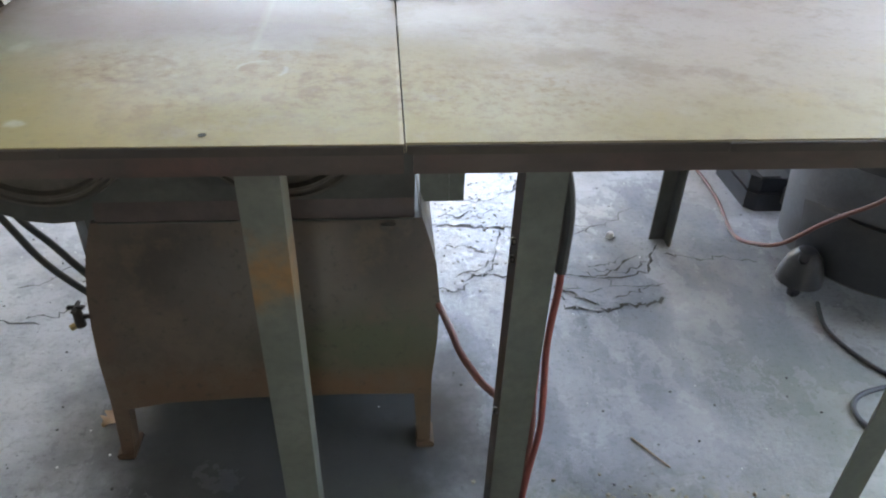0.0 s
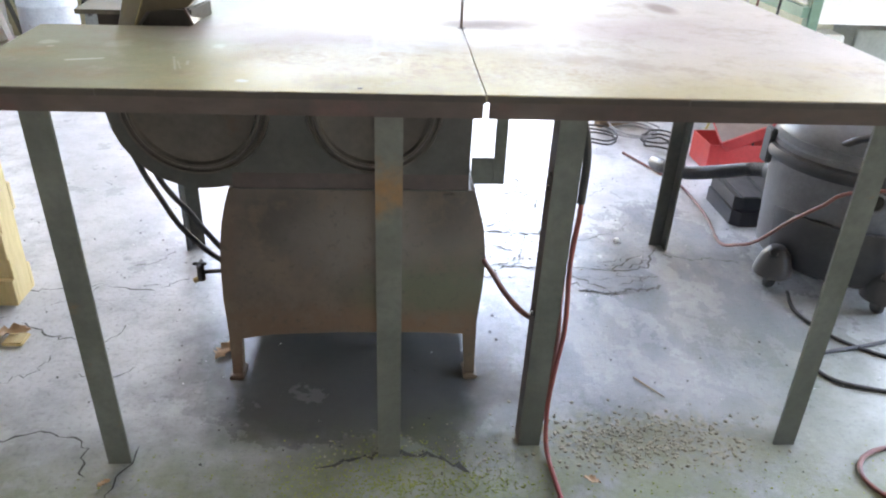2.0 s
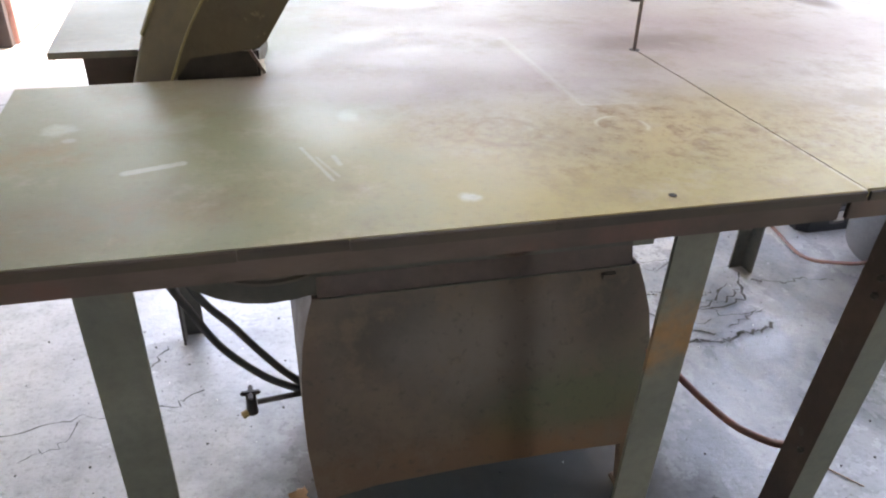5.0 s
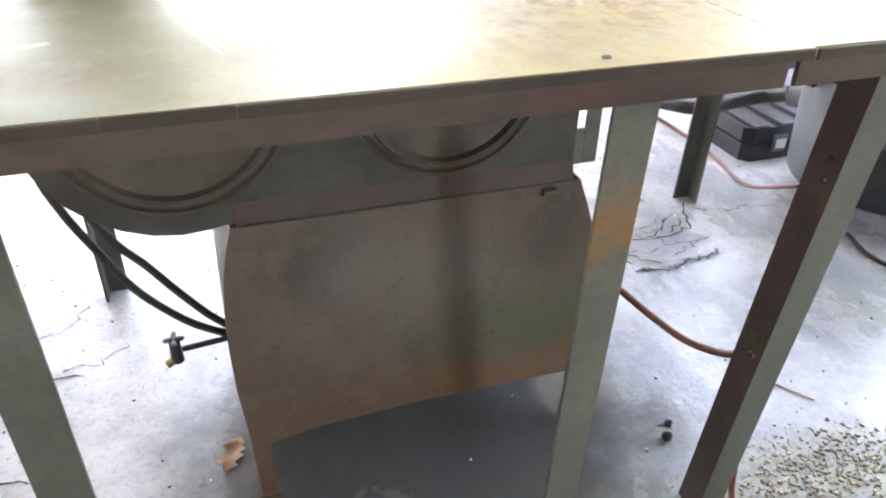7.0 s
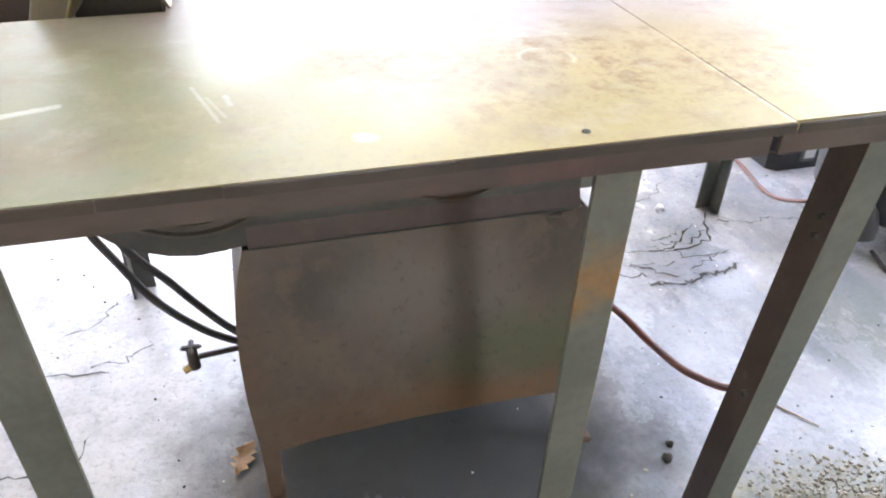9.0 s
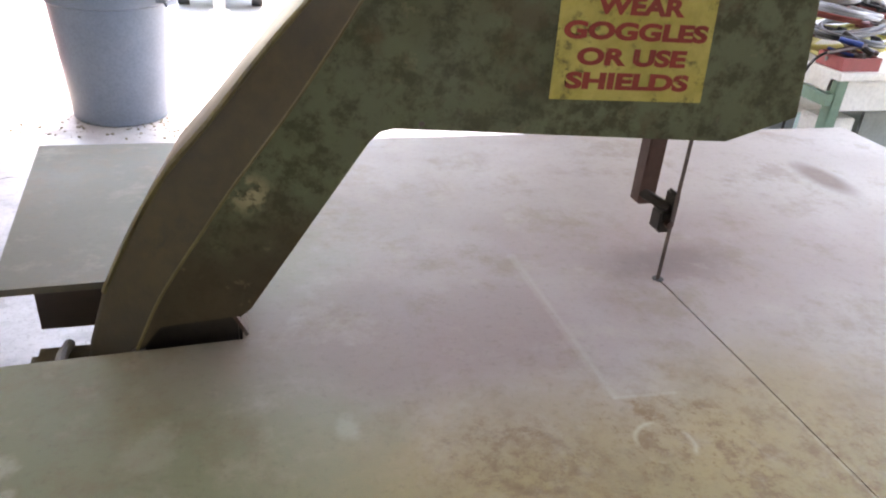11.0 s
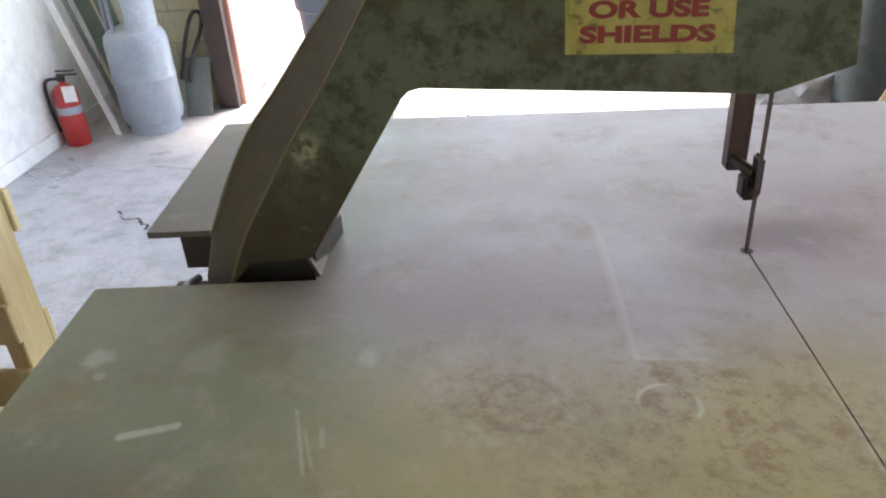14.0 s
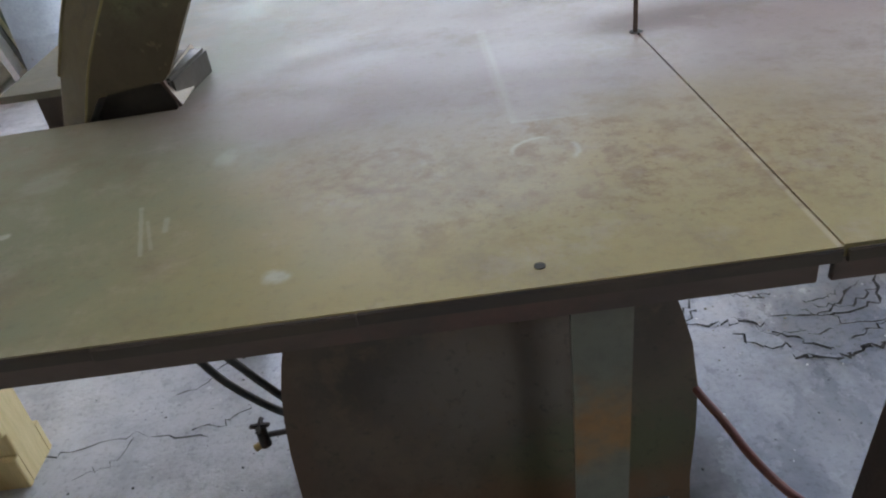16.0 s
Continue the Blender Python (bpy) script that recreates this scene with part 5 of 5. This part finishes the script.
def corner_clutter():
    # things beyond the table's far corner, between the door and the bench
    c = thing("folding_door", (1.56, 4.36, 0), "brown folding door pushed together at the jamb", "door")
    for i in range(8):
        bm = boxes((-0.012, 0.012, -0.11, 0.11, 0.01, 2.7), bevel=0.004)
        part("door_panel", moved(bm, Matrix.Translation((1.372 + i * 0.056, 4.36, 0)) @ pose(0, 0, 0, 0, 0, 11 if i % 2 else -11)), CURTAIN, c)
    bn = thing("blue_box", (1.58, 3.92, 0), "small deep blue plastic container with a white cap", "container")
    part("container_body", boxes((1.51, 1.64, 3.86, 3.98, 0, 0.36), bevel=0.012), BLUE_BIN, bn)
    part("container_cap", boxes((1.52, 1.63, 3.87, 3.97, 0.3605, 0.42), bevel=0.01), BENCH_WHITE, bn)
    dr = thing("steel_drum", (1.46, 3.12, 0), "dark green-grey steel drum with a paper label", "drum")
    shell = part("drum_shell", lathe([(0, 0), (0.19, 0), (0.195, 0.01), (0.19, 0.02), (0.19, 0.25), (0.197, 0.262), (0.19, 0.275), (0.19, 0.52), (0.197, 0.532), (0.19, 0.545), (0.19, 0.74), (0.197, 0.75), (0.197, 0.765), (0.183, 0.765), (0.183, 0.745), (0, 0.745)], (1.46, 3.12, 0), None, 48), DRUM, dr)
    bm = bmesh.new()
    pts = [(1.46 + 0.1915 * math.cos(radians(a)), 3.12 + 0.1915 * math.sin(radians(a))) for a in (-105, -98, -91, -84)]
    for (xa, ya), (xb, yb) in zip(pts, pts[1:]):
        bm.faces.new([bm.verts.new(p) for p in ((xa, ya, 0.60), (xb, yb, 0.60), (xb, yb, 0.66), (xa, ya, 0.66))])
    lab = part("paper_label", bm, BENCH_WHITE, shell, "small white label with a red mark", 0)
    part("red_mark", lathe([(0, 0.001), (0.014, 0.001), (0.014, 0)], (1.45, 3.12 - 0.1925, 0.63), pose(0, 0, 0, 90, 0, 0), 20), RED_PAINT, lab)
    tb = thing("upturned_bin", (1.83, 3.98, 0), "pale blue plastic bin stood upside down by the wall", "bin")
    shell = part("bin_shell", lathe([(0.225, 0.0), (0.232, 0.0), (0.232, 0.035), (0.219, 0.04), (0.175, 0.60), (0.165, 0.62), (0.0, 0.62)], (1.83, 3.98, 0), None, 40), PALE_BIN, tb)
    part("bin_band", lathe([(0.192, 0.42), (0.198, 0.425), (0.196, 0.445), (0.189, 0.45)], (1.83, 3.98, 0), None, 40), PALE_BIN, shell)
    bk = thing("plastic_jug", (1.50, 2.80, 0), "tall milky white plastic jug with a narrow neck", "jug")
    part("jug_body", lathe([(0, 0), (0.085, 0), (0.095, 0.015), (0.095, 0.50), (0.08, 0.56), (0.03, 0.63), (0.026, 0.66), (0, 0.66)], (1.50, 2.80, 0), None, 32), JUG, bk)
    part("jug_cap", lathe([(0, 0.70), (0.03, 0.70), (0.032, 0.662), (0, 0.662)], (1.50, 2.80, 0), None, 24), BENCH_WHITE, bk)
    br = thing("broom", (1.02, 2.55, 0), "broom with a pale wooden handle leaning to the bench", "broom")
    part("handle", rod((1.04, 2.55, 0.09), (1.57, 2.66, 1.10), 0.012, None, 14), PINE, br)
    part("broom_head", moved(boxes((-0.14, 0.14, -0.03, 0.03, 0.03, 0.10), (-0.13, 0.13, -0.025, 0.025, 0.0, 0.03), bevel=0.006), Matrix.Translation((1.03, 2.55, 0)) @ pose(0, 0, 0, 0, 0, 25)), OLD_WOOD, br)
    rng = random.Random(8)
    bm = bmesh.new()
    bmesh.ops.create_icosphere(bm, subdivisions=4, radius=1.0)
    for v in bm.verts:
        k = 1 + 0.45 * (noise.noise(v.co * 2.3) + 0.5 * noise.noise(v.co * 5.1))
        v.co = Vector((1.17 + v.co.x * 0.22 * k, 3.35 + v.co.y * 0.2 * k, max(0.0, 0.17 + v.co.z * 0.20 * k)))
    single("crumpled_cloth", bm, CLOTH, "crumpled grey tarp heaped on the floor", "cloth", smooth=50)


# ---- the left side ----
def pallet(x, y, z, length, height, material, label, lean):
    """A pallet stood on its end: upright stringers with cross boards on both faces."""
    p = thing("pallet", (x, y, z), label, "pallet", "pallets stood on end")
    m = Matrix.Translation((x, y, z)) @ pose(0, 0, 0, lean, 0, 0)
    rng = random.Random(int(abs(y) * 100))
    for k in range(3):
        sx = -k * (length - 0.04) / 2
        bm = boxes((sx - 0.038, sx, 0.018, 0.108, 0, height), bevel=0.002)
        bm.transform(m)
        part("stringer", bm, material, p)
    n = 8
    for side, yy in ((0, 0.0), (1, 0.1085)):
        for i in range(n if side == 0 else 5):
            step = (height - 0.09) / ((n if side == 0 else 5) - 1)
            z0 = i * step
            j = rng.uniform(-0.006, 0.006)
            bm = boxes((-length, 0.004 + j, yy, yy + 0.0175, z0, z0 + 0.088), bevel=0.002)
            bm.transform(m)
            part("board", bm, material, p)
    return p


def left_side():
    pallet(-1.285, 0.374, 0, 0.9, 1.15, OLD_WOOD, "weathered brown pallet stood upright on the floor", -5.0)
    pallet(-1.308, 0.715, 0, 0.9, 1.18, PINE, "pale new pine pallet stood upright on the floor", -0.5)
    e = thing("fire_extinguisher", (-2.80, 3.60, 0), "red fire extinguisher with a paper tag on the floor", "extinguisher")
    x, y = -2.80, 3.60
    body = part("bottle", lathe([(0, 0), (0.066, 0), (0.07, 0.008), (0.07, 0.29), (0.062, 0.325), (0.035, 0.35), (0.02, 0.36), (0.02, 0.375), (0, 0.375)], (x, y, 0), None, 32), RED_PAINT, e)
    part("band", lathe([(0.0708, 0.19), (0.0712, 0.192), (0.0712, 0.232), (0.0708, 0.234)], (x, y, 0), None, 32), CYL_PAINT, body, "pale printed band")
    part("valve", boxes((x - 0.02, x + 0.02, y - 0.016, y + 0.016, 0.37, 0.405), bevel=0.004), DARK_STEEL, e)
    part("lever", boxes((x - 0.02, x + 0.10, y - 0.011, y + 0.011, 0.405, 0.415), (x - 0.02, x + 0.09, y - 0.011, y + 0.011, 0.425, 0.435), bevel=0.003), VAC_BLACK, e)
    part("tag", prism([(x + 0.03, y - 0.075), (x + 0.10, y - 0.06), (x + 0.098, y - 0.056), (x + 0.03, y - 0.07)], 0.27, 0.36, "z"), WHITE_PAINT, e, "white paper tag")
    part("hose", tube([(x - 0.015, y, 0.39), (x - 0.09, y - 0.01, 0.37), (x - 0.105, y - 0.01, 0.25), (x - 0.085, y - 0.015, 0.08)], 0.009), BLACK_RUBBER, e)
    c = thing("gas_cylinder", (-2.415, 3.82, 0), "pale grey propane cylinder with an open collar", "gas cylinder")
    x, y = -2.415, 3.82
    part("vessel", lathe([(0, 0.04), (0.14, 0.045), (0.168, 0.075), (0.178, 0.12), (0.178, 0.315), (0.1805, 0.319), (0.1805, 0.329), (0.178, 0.333), (0.178, 0.53), (0.170, 0.57), (0.145, 0.60), (0.10, 0.62), (0, 0.63)], (x, y, 0), None, 56), CYL_PAINT, c)
    part("foot_ring", lathe([(0.138, 0), (0.146, 0), (0.146, 0.07), (0.138, 0.07)], (x, y, 0), None, 48), CYL_PAINT, c)
    bm = bmesh.new()
    rings = []
    for r, z in ((0.142, 0.59), (0.142, 0.82), (0.136, 0.82), (0.136, 0.59)):
        rings.append([bm.verts.new((x + r * math.cos(a), y + r * math.sin(a), z)) for a in [radians(-75 + i * 8.4) for i in range(26)]])
    for a, b in zip(rings, rings[1:] + rings[:1]):
        for i in range(25):
            bm.faces.new((a[i], a[i + 1], b[i + 1], b[i]))
    for i in (0, -1):
        bm.faces.new([r[i] for r in rings])
    bmesh.ops.recalc_face_normals(bm, faces=bm.faces)
    part("collar", bm, CYL_PAINT, c)
    bm = bmesh.new()
    for a in (-78, -115, -165, 165):
        px, py = x + 0.139 * math.cos(radians(a)), y + 0.139 * math.sin(radians(a))
        box(bm, px - 0.007, px + 0.007, py - 0.004, py + 0.004, 0.59, 0.81)
    tube([(x + 0.139 * math.cos(radians(a)), y + 0.139 * math.sin(radians(a)), 0.812) for a in (-74, -105, -140, -175, 150, 134)], 0.009, 10, 6, bm)
    part("collar_handle", bm, CYL_PAINT, c)
    part("valve", rod((x, y, 0.655), (x, y, 0.76), 0.022, 0.018, 16), BRASS, c)
    # sheets and trim leaning in the corner
    def leaning(name, x0, x1, y0, y1, h, t, mat, label, category, shift=0.0, group=""):
        bm = bmesh.new()
        x0, x1, y0, y1 = x0 + 0.14, x1 + 0.14, y0 + 0.03, y1 + 0.03
        vs = [(x0, y0, 0), (x1, y0, 0), (x1 + shift, y1, h), (x0 + shift, y1, h)]
        lo = [bm.verts.new(v) for v in vs]
        hi = [bm.verts.new((v[0], v[1] + t, v[2])) for v in vs]
        bm.faces.new(lo)
        bm.faces.new(hi[::-1])
        for i in range(4):
            j = (i + 1) % 4
            bm.faces.new((lo[j], lo[i], hi[i], hi[j]))
        bmesh.ops.recalc_face_normals(bm, faces=bm.faces)
        return single(name, bm, mat, label, category, group)
    leaning("green_sheet", -2.70, -2.60, 3.98, 4.08, 1.05, 0.006, GREEN_SHEET, "faded green sheet leaning in the corner", "sheet", -0.26, "leaning sheets")
    leaning("green_sheet", -2.745, -2.65, 3.90, 4.0, 1.0, 0.006, GREEN_SHEET, "faded green sheet leaning in the corner", "sheet", -0.29, "leaning sheets")
    leaning("white_trim", -2.775, -2.735, 3.69, 3.76, 0.95, 0.02, WHITE_PAINT, "white painted trim board leaning in the corner", "trim board", -0.275)
    leaning("pale_batten", -2.74, -2.715, 3.80, 3.90, 0.95, 0.015, GREY_SHEET, "grey-green batten leaning in the corner", "batten", -0.30)
    leaning("grey_sheet", -2.44, -2.27, 3.99, 4.12, 0.34, 0.004, GREY_SHEET, "grey-green steel sheet leaning by the door jamb", "sheet", 0.0)
    single("curled_hose", tube([(x + 0.14, y + 0.03, z) for x, y, z in [(-2.45, 4.06, 0.22), (-2.43, 4.12, 0.36), (-2.39, 4.18, 0.52), (-2.345, 4.2, 0.60), (-2.30, 4.2, 0.58), (-2.32, 4.18, 0.48), (-2.38, 4.12, 0.34), (-2.40, 4.05, 0.20)]], 0.012), BLACK_RUBBER, "black hose looped over the leaning sheets", "hose")
    single("floor_scrap", boxes((-1.26, -1.20, 0.50, 0.56, 0.0, 0.012), bevel=0.005), PINE, "pale wood scrap lying by the pallets", "scrap")


def yard_things():
    cx, cy = -1.197, 4.09
    c = thing("refuse_can", (cx, cy, 0.0), "blue-grey plastic refuse can standing in the yard", "trash can")
    prof = [(0, 0.0), (0.262, 0.0), (0.274, 0.012), (0.326, 0.672), (0.343, 0.683), (0.357, 0.885), (0.371, 0.895), (0.371, 0.92), (0.355, 0.926), (0.342, 0.91), (0.312, 0.65), (0.262, 0.03), (0, 0.03)]
    shell = part("can_shell", lathe([(r * 0.92, z * 0.93) for r, z in prof], (cx, cy, 0.0), None, 56), CAN_GREY, c)
    for a in (-25, 155):
        bm = boxes((0.335, 0.40, -0.075, -0.06, 0.70, 0.875), (0.335, 0.40, 0.06, 0.075, 0.70, 0.875), (0.38, 0.40, -0.06, 0.06, 0.68, 0.705), (0.335, 0.385, -0.06, 0.06, 0.855, 0.875), bevel=0.004)
        bm.transform(Matrix.Translation((cx, cy, 0.0)) @ pose(0, 0, 0, 0, 0, a) @ Matrix.Diagonal((0.92, 0.92, 0.93, 1)))
        part("can_handle", bm, CAN_GREY, shell)
    bm = bmesh.new()
    for k in range(5):
        a0 = radians(-124 + k * 5.5)
        r = 0.3545 * 0.92
        quad = [(a0, 0.795 * 0.93), (a0 + radians(4.2), 0.795 * 0.93), (a0 + radians(4.2), 0.832 * 0.93), (a0, 0.832 * 0.93)]
        bm.faces.new([bm.verts.new((cx + r * math.cos(a), cy + r * math.sin(a), z)) for a, z in quad])
    part("faded_mark", bm, CAN_DARK, shell, "faded dark printed mark")
    rng = random.Random(12)
    bm = bmesh.new()
    for _ in range(240):
        x, y, r = cx + rng.gauss(0.15, 0.35), cy - 0.22 + rng.gauss(0.0, 0.12), rng.choice((0.003, 0.004, 0.006, 0.009))
        vs = bmesh.ops.create_icosphere(bm, subdivisions=1, radius=r)["verts"]
        for v in vs:
            v.co = Vector((x + v.co.x * rng.uniform(0.7, 1.5), y + v.co.y * rng.uniform(0.7, 1.5), max(-0.002, r * 0.3 + v.co.z * rng.uniform(0.4, 0.8))))
    single("door_gravel", bm, STONE, "brown-grey gravel and dirt at the door's sill", "gravel", kind="stuff")
    before = set(bpy.data.objects)
    m = thing("yard_machine", (-0.68, 7.1, 0), "grey machine with a red barred grille standing outside", "machine")
    part("machine_frame", boxes((-1.25, -0.45, 7.0, 7.08, 0.20, 0.28), (-1.25, -1.18, 7.0, 7.08, 0.28, 0.75), (-0.56, -0.45, 7.0, 7.08, 0.28, 0.75), (-1.25, -0.45, 7.0, 7.08, 0.75, 0.82), (-1.25, -0.45, 7.08, 7.7, 0.15, 0.9), bevel=0.01), VAC_GREY, m)
    for i in range(9):
        x = -1.16 + i * 0.068
        part("grille_bar", boxes((x, x + 0.036, 7.03, 7.06, 0.281, 0.749), bevel=0.004), RED_PAINT, m)
    part("leg", boxes((-0.90, -0.80, 6.80, 6.92, 0.0, 0.7), (-0.94, -0.76, 6.74, 6.96, -0.012, 0.02), bevel=0.008), BENCH_WHITE, m, "white painted steel leg")
    for x in (-1.22, -0.55):
        part("wheel", rod((x, 7.3, 0.11), (x + 0.1, 7.3, 0.11), 0.12, None, 24), BLACK_RUBBER, m)
    for ob in set(bpy.data.objects) - before:
        if ob.parent:
            ob.data.transform(Matrix.Translation((0.22, 0, 0)))


structure()
saw_table()
band_saw()
hoses()
shop_vac()
case_from = set(bpy.data.objects)
tool_case()
for ob in set(bpy.data.objects) - case_from:
    if not ob.parent:
        ob.location += Vector((0.03, -0.07, 0))
red_toolbox()
cable_coils()
work_bench()
corner_clutter()
left_side()
yard_things()
leaf(-0.635, 0.475, 65, 0.085, "brown dry lobed leaf on the concrete")
leaf(-1.265, 0.555, 20, 0.12, "pale tan dry leaf by the pallets")
leaf(0.30, -0.03, 150, 0.04, "small yellow dry leaf on the mossy floor")
leaf(-0.80, -0.02, 40, 0.03, "small yellow dry leaf on the mossy floor")
floor_damage()
